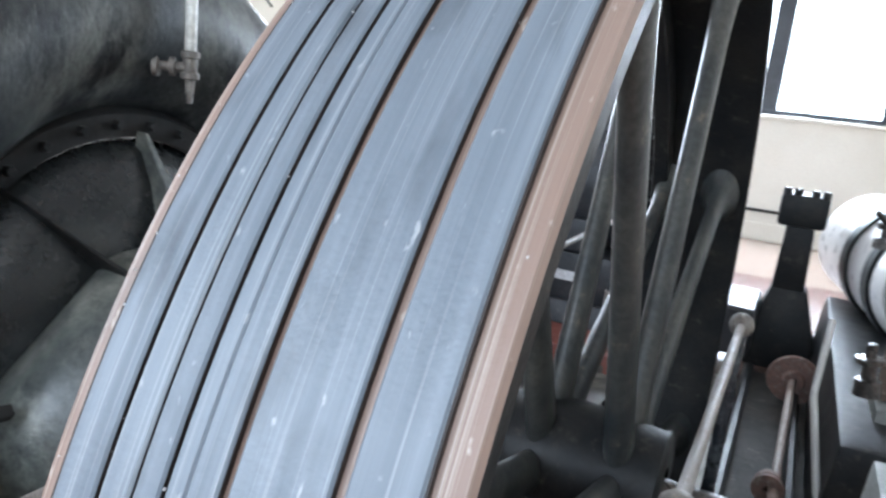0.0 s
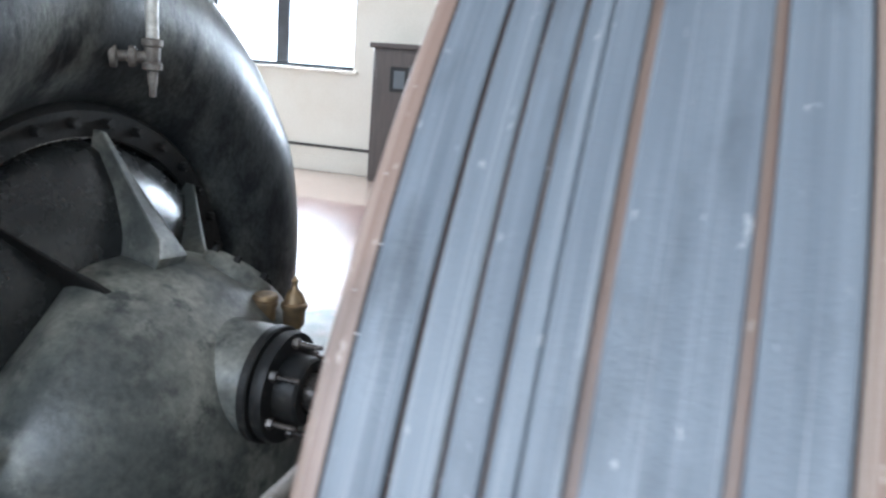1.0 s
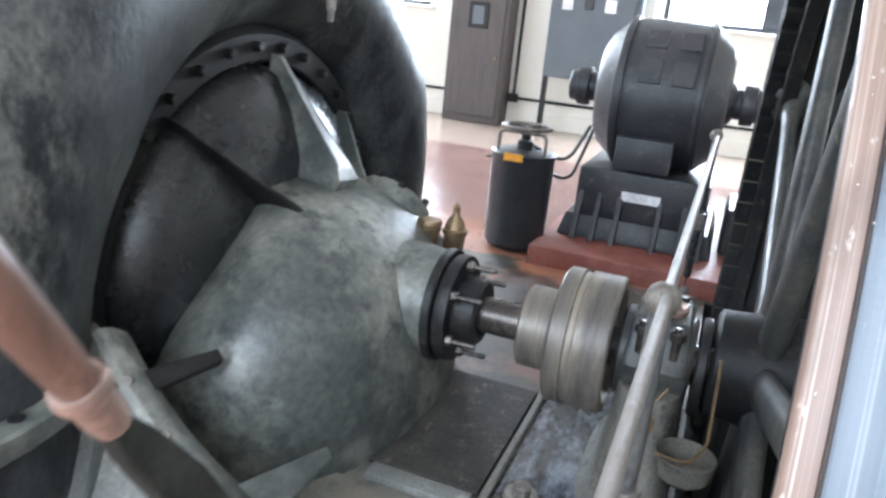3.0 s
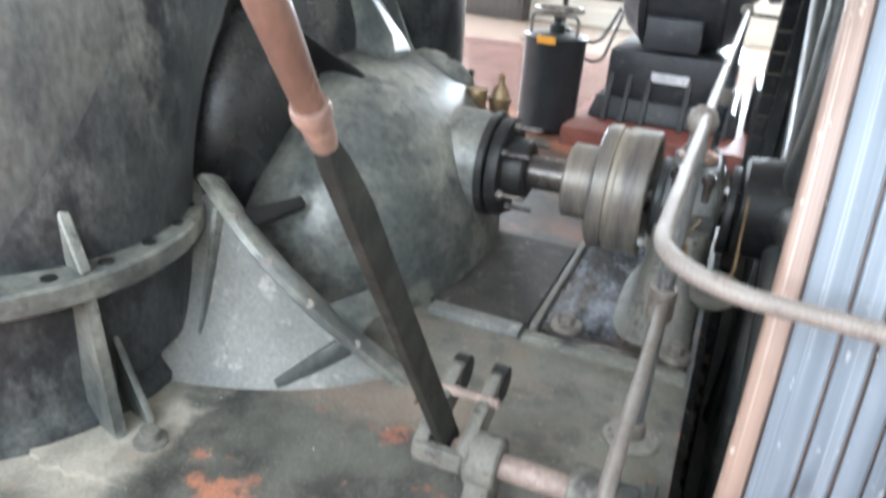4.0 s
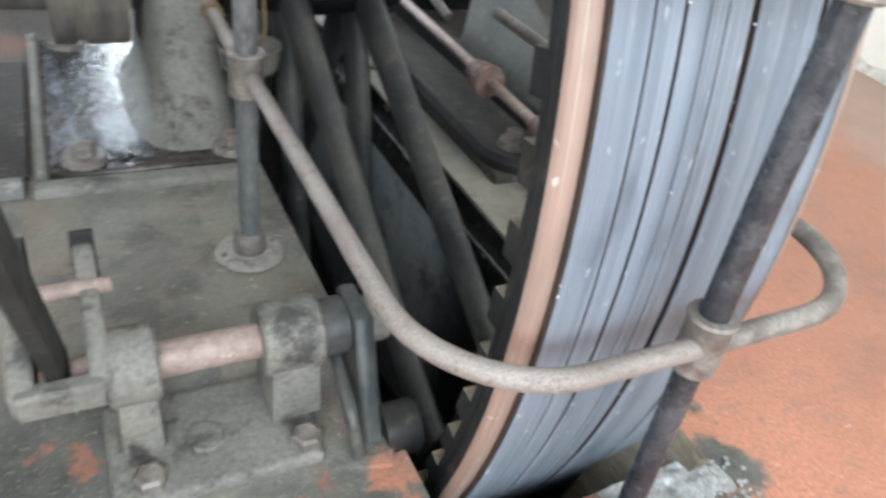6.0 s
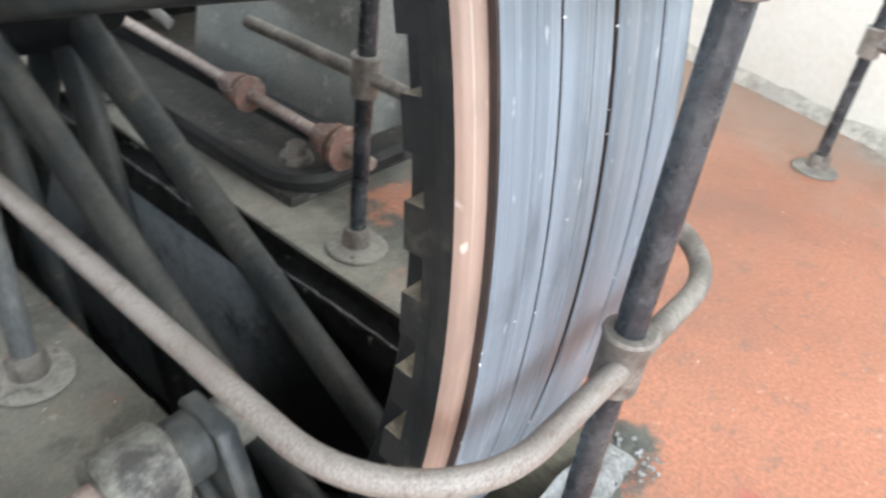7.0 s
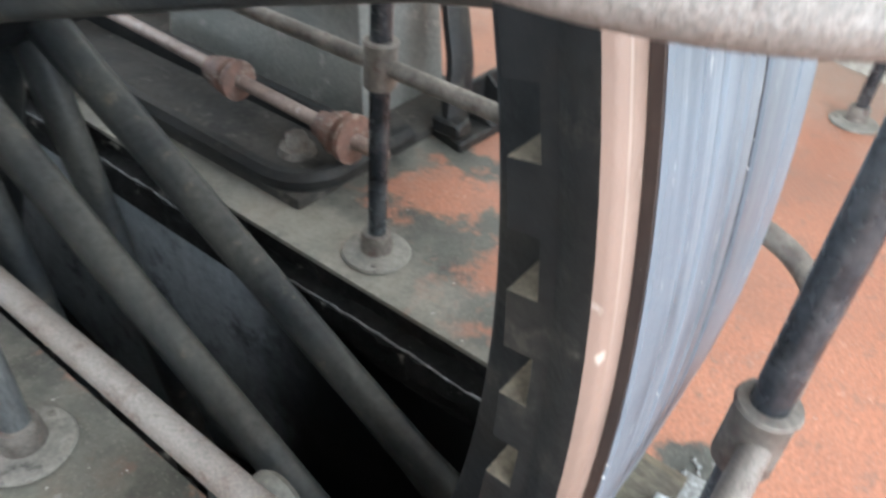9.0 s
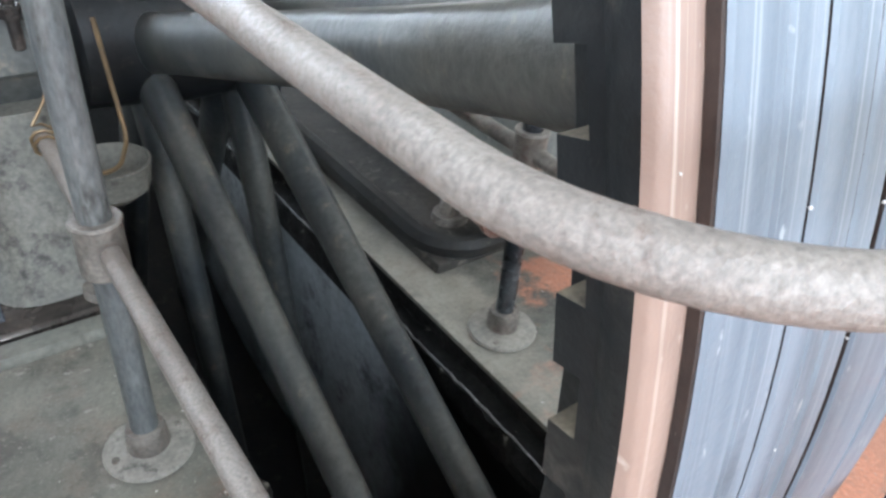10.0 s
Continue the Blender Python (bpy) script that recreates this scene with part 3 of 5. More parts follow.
WINS = [(-6.95, -4.47, 1.52, 3.5), (-1.20, 1.40, 1.56, 3.5)]
wall_with_openings("wall_north", "x", RY1, 0.35, RX0, RX1 + 0.3, WINS, WALL, "cream painted wall with two tall windows")
wall_with_openings("wall_south", "x", RY0, -0.35, RX0, RX1 + 0.3, [(-3.2, -0.6, 1.6, 3.6), (-0.2, 1.8, 1.6, 3.6)], WALL, "cream painted wall")
wall_with_openings("wall_west", "y", RX0, -0.35, RY0, RY1, [(-4.3, -1.7, 1.6, 3.6), (-0.3, 2.3, 1.6, 3.6)], WALL, "cream painted wall")


EAST = [(-5.0, 1.72), (-2.7, 1.80), (-1.65, 2.52), (-0.78, 2.82), (7.9, 4.5)]


def east(y):
    """The east wall stands askew, with three bends."""
    for (y0, x0), (y1, x1) in zip(EAST, EAST[1:]):
        if y <= y1:
            return x0 + (x1 - x0) * (y - y0) / (y1 - y0)
    return EAST[-1][1]


tagged(part("wall_east", plate([(x, y, 0) for y, x in EAST] + [(x + 0.35, y, 0) for y, x in EAST[::-1]], (0, 0, RH), 0), WALL_RIGHT, smooth=False), "white plastered wall stained along its foot", "wall", kind="structure")
tagged(part("ceiling", box(RX0 - 0.35, RX1 + 0.35, RY0 - 0.35, RY1 + 0.35, RH, RH + 0.2, 0), CEILING, smooth=False), "plain white ceiling", "ceiling", kind="structure")


def foot_strip():
    """The crumbling foot of the east wall."""
    bm = bmesh.new()
    n = 160
    rows = []
    for i in range(n + 1):
        y = RY0 + (4.0 - RY0) * i / n
        h = 0.055 + 0.035 * noise.noise((y * 5, 0, 0)) + 0.015 * noise.noise((y * 19, 3, 0))
        d = 0.02 + 0.012 * noise.noise((y * 8, 7, 0))
        rows.append([bm.verts.new(c) for c in ((east(y) - d - 0.025, y, 0.001), (east(y) - d, y, h * 0.6), (east(y) - 0.004, y, h), (east(y) - 0.001, y, 0.001))])
    for p, q in zip(rows, rows[1:]):
        for k in range(3):
            bm.faces.new((p[k], p[k + 1], q[k + 1], q[k]))
    return bm


tagged(part("baseboard", foot_strip(), DIRTY_BASE), "crumbling grey foot of the plastered wall", "baseboard", kind="structure")
tagged(part("baseboard", box(RX0, RX1, RY1 - 0.03, RY1 - 0.002, 0.0, 0.22, 0.006), WALL), "cream skirting along the wall", "baseboard", kind="structure")


def window(name, x0, x1, z0, z1, panes):
    w = thing(name, ((x0 + x1) / 2, RY1 + 0.12, z0), "tall bright window with a dark frame", "window", kind="structure")
    y = RY1 + 0.1
    fr = bmesh.new()
    edges = [x0] + panes + [x1]
    for b0, b1, c0, c1 in ((x0, x1, z0, z0 + 0.06), (x0, x1, z1 - 0.06, z1), (x0, x0 + 0.06, z0 + 0.06, z1 - 0.06), (x1 - 0.06, x1, z0 + 0.06, z1 - 0.06)):
        add(fr, box(b0, b1, y, y + 0.07, c0, c1, 0.005))
    part("window_frame", fr, WINFRAME, w, smooth=False)
    for p in panes:
        part("mullion", box(p - 0.1, p + 0.1, y - 0.01, y + 0.08, z0 + 0.06, z1 - 0.06, 0.006), WINFRAME, w, smooth=False)
    part("window_sill", box(x0 - 0.08, x1 + 0.08, RY1 - 0.06, RY1 + 0.1, z0 - 0.05, z0, 0.008), WALL, w, smooth=False)
    cuts = [x0 + 0.06] + [c for p in panes for c in (p - 0.1, p + 0.1)] + [x1 - 0.06]
    for a, b in zip(cuts[::2], cuts[1::2]):
        part("pane", box(a, b, y + 0.03, y + 0.036, z0 + 0.06, z1 - 0.06, 0), GLASS, w, smooth=False)


window("window_1", *WINS[0], [-5.72])
window("window_2", *WINS[1], [0.1])


# ---- the wheel ----
RB, RS = 1.639, 1.6275  # radius over the belt strips and over the iron rim


def ring_points(x, r, a):
    return Vector((x, -r * math.cos(a), ZW + r * math.sin(a)))


WC = (0, 0, ZW)
wheel = thing("belt_wheel", (0.2, 0, ZW - RB), "huge iron belt wheel with grey belting strips and rusty lips", "wheel")
part("rim", lathe([(-0.031, 1.6145), (-0.031, 1.60), (-0.024, 1.588), (-0.022, 1.582), (0.1, 1.572), (0.2, 1.565), (0.31, 1.572), (0.425, 1.578), (0.436, 1.585), (0.436, 1.615)], WC, "x", 240), IRON, wheel, "black iron rim")
part("rim_face", lathe([(-0.031, 1.6145), (-0.0286, 1.6205), (-0.027, 1.623), (-0.023, 1.6262), (-0.015, RS), (0.20, RS), (0.418, RS), (0.43, 1.6245), (0.436, 1.615)], WC, "x", 240), RUST_LIP, wheel, "rust-brown rim face with worn rounded lips")
STRIPS = [(0.005, 0.0585), (0.063, 0.1015), (0.1058, 0.1375), (0.1415, 0.1662), (0.1674, 0.202), (0.2135, 0.316), (0.328, 0.3985)]
for k, (a, b) in enumerate(STRIPS):
    h = RB + (0.0015, 0, 0.001, -0.001, 0.0005, 0.0015, 0)[k]
    strip_mesh = part("belt_strip", lathe([(a, RS + 0.0005), (a, h - 0.003), (a + 0.003, h), (b - 0.003, h), (b, h - 0.003), (b, RS + 0.0005)], WC, "x", 240), BELT, wheel).data
    strip_mesh.materials.append(LEATHER)
    for p in strip_mesh.polygons:
        if abs(p.normal.x) > 0.9:
            p.material_index = 1
for x0, x1 in ((0.0012, 0.0046), (0.3992, 0.4015)):
    part("belt_edge", lathe([(x0, RS + 0.0008), (x0, RB - 0.002), (x1, RB - 0.002), (x1, RS + 0.0008)], WC, "x", 240), LEATHER, wheel, "dark brown leather edge")


def tooth_ring():
    """The barring ring: an inward ring with square notches."""
    bm = bmesh.new()
    n, gap = 88, 0.49
    x0, x1, ro, rn, ri = -0.021, 0.045, 1.590, 1.568, 1.541
    loops = []
    for k in range(n):
        for u, r in ((0, ri), (0, rn), (gap, rn), (gap, ri), ((1 + gap) / 2, ri)):
            a = radians(2.73) + 2 * math.pi * (k + u) / n
            loops.append([bm.verts.new(ring_points(x, q, a)) for x, q in ((x0, r), (x0, ro), (x1, ro), (x1, r))])
    for p, q in zip(loops, loops[1:] + loops[:1]):
        for i in range(4):
            bm.faces.new((p[i], p[(i + 1) % 4], q[(i + 1) % 4], q[i]))
    bmesh.ops.remove_doubles(bm, verts=bm.verts, dist=1e-5)
    bmesh.ops.dissolve_degenerate(bm, edges=bm.edges, dist=1e-5)
    return bm


DUST = surf("settled_tan_dust", (0.17, 0.145, 0.105), 0.85, 0, (0.10, 0.085, 0.062), (20, 0.5, 0.15), (150, 0.3), 0.3, 120)
ring_mesh = part("barring_ring", tooth_ring(), IRON, wheel, "black notched barring ring with dust in the notches", smooth=False).data
ring_mesh.materials.append(DUST)
for p in ring_mesh.polygons:
    if p.normal.z > 0.75 and p.area < 0.003 and p.center.z < ZW + 0.5:
        p.material_index = 1
part("notch_back", lathe([(0.0455, 1.58), (0.0455, 1.493), (0.05, 1.487), (0.105, 1.487), (0.11, 1.493), (0.11, 1.57)], WC, "x", 240), IRON, wheel)
part("hub", lathe([(-0.05, 0.07), (-0.05, 0.15), (-0.04, 0.165), (0.03, 0.17), (0.16, 0.185), (0.25, 0.185), (0.37, 0.17), (0.44, 0.165), (0.45, 0.15), (0.45, 0.07)], WC, "x", 48), IRON, wheel)
for x in (0.10, 0.325):
    for k in range(8):
        a = radians(17 - 45 * k)
        pts, rs = [], []
        for r, w in ((0.13, 0.068), (0.3, 0.062), (0.6, 0.057), (0.9, 0.053), (1.2, 0.051), (1.38, 0.053), (1.48, 0.062), (1.54, 0.09), (1.575, 0.13)):
            pts.append(ring_points(x, r, a) - Vector((0, 0, 0.035)))
            rs.append(w)
        part("arm", sweep(pts, rs, 18, 0.62, up=(pts[0] - pts[1]).cross(Vector((1, 0, 0))), cap=True), ARM, wheel)



def belt_flecks():
    """Small chips of whitish mortar stuck in the belt's joints and on its edge."""
    rng = random.Random(11)
    bm = bmesh.new()
    for k in range(95):
        joint = rng.choice((0.003, 0.003, 0.0608, 0.1037, 0.1395, 0.2078, 0.322, -0.015, -0.015, 0.42))
        a = radians(rng.uniform(-25, 95))
        c = ring_points(joint + rng.uniform(-0.002, 0.002), (RS if joint in (-0.015, 0.42) else RB - 0.0015) + 0.0005, a)
        size = rng.uniform(0.0005, 0.0015)
        chip = bmesh.new()
        bmesh.ops.create_icosphere(chip, subdivisions=1, radius=size)
        for v in chip.verts:
            v.co = c + v.co * (1 + rng.uniform(-0.4, 0.5))
        add(bm, chip)
    return bm


flecks = part("mortar_flecks", belt_flecks(), LAGGING, wheel, "small whitish mortar chips")
flecks["kind"] = "stuff"

shaft = thing("main_shaft", (-0.4, 0, ZA), "greasy dark steel driving shaft", "shaft")
part("shaft", rod((-1.1, 0, ZA), (1.15, 0, ZA), 0.064, 32), GREASY, shaft)


# ---- the pump ----
PX = -1.73
pump = thing("centrifugal_pump", (PX, 0, 0), "large dark grey cast-iron centrifugal pump with a domed suction bend", "pump")


def dome():
    """The suction bend: a box-like dome that goes down into the floor."""
    bm = bmesh.new()
    nu, nv = 56, 22
    rows = []
    for i in range(nv + 1):
        lat = (math.pi / 2) * i / nv
        row = []
        for k in range(nu):
            lon = 2 * math.pi * k / nu
            cl, sl = math.cos(lat), math.sin(lat)
            e = 0.66
            f = lambda v: math.copysign(abs(v) ** e, v)
            g = lambda v: math.copysign(abs(v) ** 0.86, v)
            z = 0.80 * f(sl)
            x = PX + 0.02 + 0.76 * f(cl) * g(math.cos(lon))
            y = 0.85 * math.copysign(abs(cl) ** 0.85, cl) * g(math.sin(lon))
            x = max(x, -1.61)
            lim = min(0.74, max(0.06, 0.08 + 1.2 * (0.84 - z))) + 0.36 * min(1, (x + 1.61) / 0.35)
            y = math.copysign((max(abs(y), 1e-4) ** -6 + lim ** -6) ** (-1 / 6), y)
            row.append(bm.verts.new((x, y, z)))
        rows.append(row)
    for p, q in zip(rows, rows[1:]):
        for k in range(nu):
            bm.faces.new((p[k], p[(k + 1) % nu], q[(k + 1) % nu], q[k]))
    bmesh.ops.remove_doubles(bm, verts=bm.verts, dist=1e-3)
    return bm


part("suction_bend", dome(), PUMP, pump, "worn grey domed suction bend")
part("casing_face", lathe([(-1.52, 0.0), (-1.53, 0.22), (-1.55, 0.42), (-1.61, 0.58), (-1.685, 0.70), (PX - 0.03, 0.735), (PX, 0.745)], (0, 0, ZA), "x", 72, -20, 200), COVER, pump, "dished casing cover between the webs")
part("casing_flange", lathe([(PX, 0.7455), (PX + 0.01, 0.75), (PX + 0.012, 0.84), (PX - 0.01, 0.86), (PX - 0.2, 0.92)], (0, 0, ZA), "x", 72, -20, 200), PUMP_DARK, pump, "black bolted casing flange")
for a in range(-12, 194, 11):
    c, s = math.cos(radians(a)), math.sin(radians(a))
    part("bolt", hexbolt((PX + 0.012, -0.80 * c, ZA + 0.80 * s), "x", 0.02, 0.03), PUMP_DARK, pump, smooth=False)


def gusset(a, r0=0.33, r1=0.775, x1=-1.42, thick=1.0):
    """A three-sided web between the dome and the casing face."""
    c, s = math.cos(radians(a)), math.sin(radians(a))
    pt = lambda x, r: Vector((x, -r * c, ZA + r * s))
    t = Vector((0, s, c))
    bm = bmesh.new()
    rings = []
    for x, r, w in ((PX + 0.005, r1, 0.012), (PX + 0.05, r1 - 0.005, 0.012), (PX + 0.13, r1 * 0.72 + r0 * 0.28, 0.018), (PX + 0.24, r1 * 0.36 + r0 * 0.64, 0.026), (x1 + 0.03, r0 + 0.03, 0.045), (x1 + 0.06, r0 - 0.03, 0.075), (x1 + 0.03, r0 - 0.1, 0.075), (PX + 0.005, r0 - 0.1, 0.03)):
        rings.append([bm.verts.new(pt(x, r) - t * (w * thick)), bm.verts.new(pt(x, r) + t * (w * thick))])
    bm.faces.new([q[0] for q in rings])
    bm.faces.new([q[1] for q in rings][::-1])
    for p, q in zip(rings, rings[1:] + rings[:1]):
        bm.faces.new((p[0], p[1], q[1], q[0]))
    bmesh.ops.triangulate(bm, faces=[f for f in bm.faces if len(f.verts) > 4])
    bmesh.ops.bevel(bm, geom=[e for e in bm.edges if e.calc_face_angle(0) > 0.9], offset=0.004, segments=1, affect="EDGES")
    return bm


for a, r0 in ((95, 0.40), (137, 0.36), (50, 0.42)):
    part("gusset", gusset(a, r0, thick={95: 1.0, 137: 0.5, 50: 0.18}[a]), PUMP if a > 60 else PUMP_DARK, pump)


def shoulder_cover():
    """A bolted cover lying on the far shoulder of the suction bend."""
    o = Vector((-1.30, 0.33, 0.70))
    n = Vector((0.25, 0.55, 0.8)).normalized()
    bm = lathe([(-0.06, 0.0), (-0.06, 0.15), (0.0, 0.145), (0.012, 0.135), (0.012, 0.11), (0.03, 0.10), (0.034, 0.0)], o, n, 32)
    return bm, o, n


cover_mesh, co_, cn_ = shoulder_cover()
cover = part("shoulder_cover", cover_mesh, PUMP, pump, "round bolted cover on the bend")
cu_ = cn_.orthogonal().normalized()
for k in range(6):
    d_ = Matrix.Rotation(radians(60 * k), 3, cn_) @ cu_ * 0.122
    part("cover_nut", lathe([(0.0, 0.0), (0.0, 0.016), (0.028, 0.014), (0.03, 0.0)], co_ + d_ + cn_ * 0.008, cn_, 8), PUMP_DARK, cover, smooth=False)


def volute():
    """The spiral casing: a tube round the axis that widens towards its outlet."""
    pts, rs = [], []
    for k in range(61):
        a = radians(-14 + 208 * k / 60)
        s = k / 60
        tube = 0.485 - 0.16 * s
        major = 1.235 - 0.05 * s
        pts.append((-1.87 - 0.05 * s - 0.10 * max(0, 1 - k / 20) - 0.09 * max(0, 1 - ((k - 31) / 17) ** 2), -major * math.cos(a), ZA + major * math.sin(a)))
        rs.append(tube)
    return sweep(pts, rs, 40, 1.0, up=(1, 0, 0))


part("volute", volute(), VOLUTE, pump, "black spiral casing with worn highlights")
part("volute_throat", lathe([(-0.30, 0.86), (-0.16, 0.86), (-0.04, 0.82), (0.0, 0.84)], (-1.72, 0, ZA), "x", 72, -20, 200), PUMP_DARK, pump)
VX, VY, VZ = -1.985, -1.29, 0.44
part("outlet_pipe", lathe([(VZ + 0.03, 0.455), (VZ + 0.25, 0.468), (VZ + 0.5, 0.492), (VZ + 0.72, 0.50), (VZ + 0.88, 0.47), (VZ + 1.0, 0.40)], (VX, VY, 0), "z", 72), OUTLET, pump, "worn grey outlet pipe")
fl = lathe([(VZ - 0.035, 0.44), (VZ - 0.035, 0.565), (VZ - 0.028, 0.572), (VZ + 0.022, 0.572), (VZ + 0.03, 0.565), (VZ + 0.03, 0.44)], (VX, VY, 0), "z", 72)
part("outlet_flange", fl, PUMP, pump, "flat flange with dusty bolt holes")
for k in range(24):
    a = radians(15 * k + 5)
    part("flange_bolt", lathe([(0, 0), (0, 0.019), (0.006, 0.019), (0.008, 0.014), (0.008, 0)], (VX + 0.525 * math.cos(a), VY + 0.525 * math.sin(a), VZ + 0.029), "z", 10), IRON, pump)
part("outlet_foot", lathe([(-0.01, 0.53), (0.03, 0.52), (0.06, 0.47), (0.25, 0.445), (VZ - 0.035, 0.44)], (VX, VY, 0), "z", 56), VOLUTE, pump)
for a in (-80, -17):
    c, s = math.cos(radians(a)), math.sin(radians(a))
    d, n = Vector((c, s, 0)), Vector((-s, c, 0)) * 0.03
    o = Vector((VX, VY, 0)) - n / 2
    part("rib", plate([o + d * 0.43, o + d * 0.62, o + d * 0.60 + Vector((0, 0, 0.03)), o + d * 0.555 + Vector((0, 0, VZ - 0.04)), o + d * 0.43 + Vector((0, 0, VZ - 0.04))], n, 0.006), PUMP, pump)
    o2 = o + Vector((-s, c, 0)) * 0.085
    part("rib", plate([o2 + d * 0.43, o2 + d * 0.64, o2 + d * 0.62 + Vector((0, 0, 0.03)), o2 + d * 0.47 + Vector((0, 0, 0.24)), o2 + d * 0.43 + Vector((0, 0, 0.24))], n * 0.6, 0.005), PUMP, pump)
    if a == -17:
        part("rib", plate([o + d * 0.45 + Vector((0, 0, VZ + 0.03)), o + d * 0.555 + Vector((0, 0, VZ + 0.03)), o + d * 0.46 + Vector((0, 0, VZ + 0.20))], n, 0.005), PUMP, pump)
    part("foot_bolt", lathe([(0, 0), (0, 0.045), (0.02, 0.045), (0.022, 0.028), (0.05, 0.026), (0.055, 0)], (VX + 0.665 * c + 0.02, VY + 0.665 * s + 0.04, 0.0), "z", 12), CASTING, pump)


def skirt():
    """A flared cone between the inclined flange and the floor."""
    bm = bmesh.new()
    n, m = 30, 10
    rows = []
    for i in range(n + 1):
        s = i / n
        top = mitre(s)
        a = radians(-103 + 55 * s)
        low = Vector((PX + 1.26 * math.cos(a), 1.26 * math.sin(a), -0.005))
        row = []
        for k in range(m + 1):
            t = k / m
            p = top.lerp(low, t)
            bulge = 0.05 * math.sin(math.pi * t) * (1 - s * 0.6)
            row.append(bm.verts.new(p - Vector((math.cos(a), math.sin(a), 0)) * bulge))
        rows.append(row)
    for p, q in zip(rows, rows[1:]):
        for k in range(m):
            bm.faces.new((p[k], q[k], q[k + 1], p[k + 1]))
    return bm


def mitre(s):
    """The line of the inclined flange, from its upper end down to the floor."""
    return Vector((-1.53 + 0.64 * s, -0.926 - 0.10 * math.sin(math.pi * s) + 0.04 * s, 0.50 - 0.52 * s + 0.05 * math.sin(math.pi * s)))


part("skirt", skirt(), SKIRT, pump, "dusty light grey cone below the inclined flange")
fl2 = sweep([mitre(k / 20) + Vector((0.0, 0.02, 0.02)) for k in range(21)], 0.062, 8, 0.42, up=(0.3, -0.9, 0.3), square=True)
part("inclined_flange", fl2, PUMP, pump, "thick inclined flange with bolt heads")
for s in (0.2, 0.42, 0.62, 0.82):
    p = mitre(s) + Vector((0.015, -0.022, 0.045))
    part("flange_bolt", lathe([(0, 0), (0, 0.017), (0.012, 0.014), (0.014, 0)], p, (0.3, -0.75, 0.6), 10), FITTING, pump)
for s0, s1, q in ((0.19, 0.27, (-1.345, -0.73, 0.44)), (0.66, 0.80, (-1.0, -0.70, 0.22))):
    part("flange_rib", plate([mitre(s0) + Vector((0, 0.03, 0.02)), mitre(s1) + Vector((0, 0.03, 0.02)), Vector(q) + Vector((0.02, 0, -0.03)), Vector(q)], (0.008, 0.012, 0.02), 0.003), PUMP_DARK if s0 < 0.5 else PUMP, pump)
for s, q in ((0.10, (-1.44, -1.10, 0.12)), (0.78, (-1.18, -1.10, 0.02))):
    p = mitre(s)
    part("skirt_rib", sweep([p, Vector(q)], [0.035, 0.02], 8, 0.5, square=True), PUMP, pump)

gland = thing("stuffing_box", (-0.93, 0, ZA - 0.2), "black flanged stuffing box round the shaft", "stuffing box")
part("housing", lathe([(-1.12, 0.20), (-1.0, 0.197), (-0.975, 0.19), (-0.926, 0.19)], (0, 0, ZA), "x", 40), PUMP, gland)
part("flange", lathe([(-0.926, 0.07), (-0.926, 0.195), (-0.95, 0.20), (-0.925, 0.20), (-0.92, 0.195), (-0.92, 0.07)], (0, 0, ZA), "x", 40), IRON, gland)
part("gland_flange", lathe([(-0.912, 0.07), (-0.912, 0.185), (-0.89, 0.19), (-0.87, 0.185), (-0.87, 0.12), (-0.80, 0.115), (-0.79, 0.105), (-0.79, 0.07)], (0, 0, ZA), "x", 40), IRON, gland)
for k in range(6):
    a = radians(60 * k + 35)
    y, z = -0.155 * math.cos(a), ZA + 0.155 * math.sin(a)
    part("stud", add(rod((-0.92, y, z), (-0.765, y, z), 0.0095, 10), hexbolt((-0.87, y, z), "x", 0.02, 0.024)), GREASY, gland)

for x, y, z, r, lab in ((-1.035, 0.30, 0.50, 0.05, "tall brass oil cup with a pointed lid"), (-1.11, 0.22, 0.52, 0.046, "short brass grease cup")):
    cup = thing("oil_cup", (x, y, z), lab, "oil cup", "brass oil cups")
    tall = r == 0.05
    part("stem", lathe([(0, 0.012), (0.05, 0.012), (0.055, 0.022), (0.07, 0.022), (0.075, 0.012), (0.10, 0.012)], (x, y, z - 0.06), "z", 14), BRASS, cup)
    part("body", lathe([(0.03, 0), (0.03, r * 0.55), (0.045, r * 0.8), (0.10, r * 0.85), (0.11, r), (0.125, r), (0.13, r * 0.8), (0.14, r * 0.75)], (x, y, z), "z", 20), BRASS, cup)
    if tall:
        part("lid", lathe([(0.14, r * 0.75), (0.165, r * 0.6), (0.18, r * 0.3), (0.2, r * 0.22), (0.215, r * 0.3), (0.225, 0.006), (0.24, 0)], (x, y, z), "z", 18), BRASS, cup)
    else:
        part("lid", lathe([(0.13, r), (0.14, r * 1.02), (0.15, r * 0.9), (0.155, 0)], (x, y, z), "z", 18), BRASS, cup)
    part("elbow", sweep(fillet([(x, y, z - 0.05), (x, y, z - 0.10), (x - 0.10, y - 0.05, z - 0.12)], 0.03), 0.013, 10), BRASS, cup)

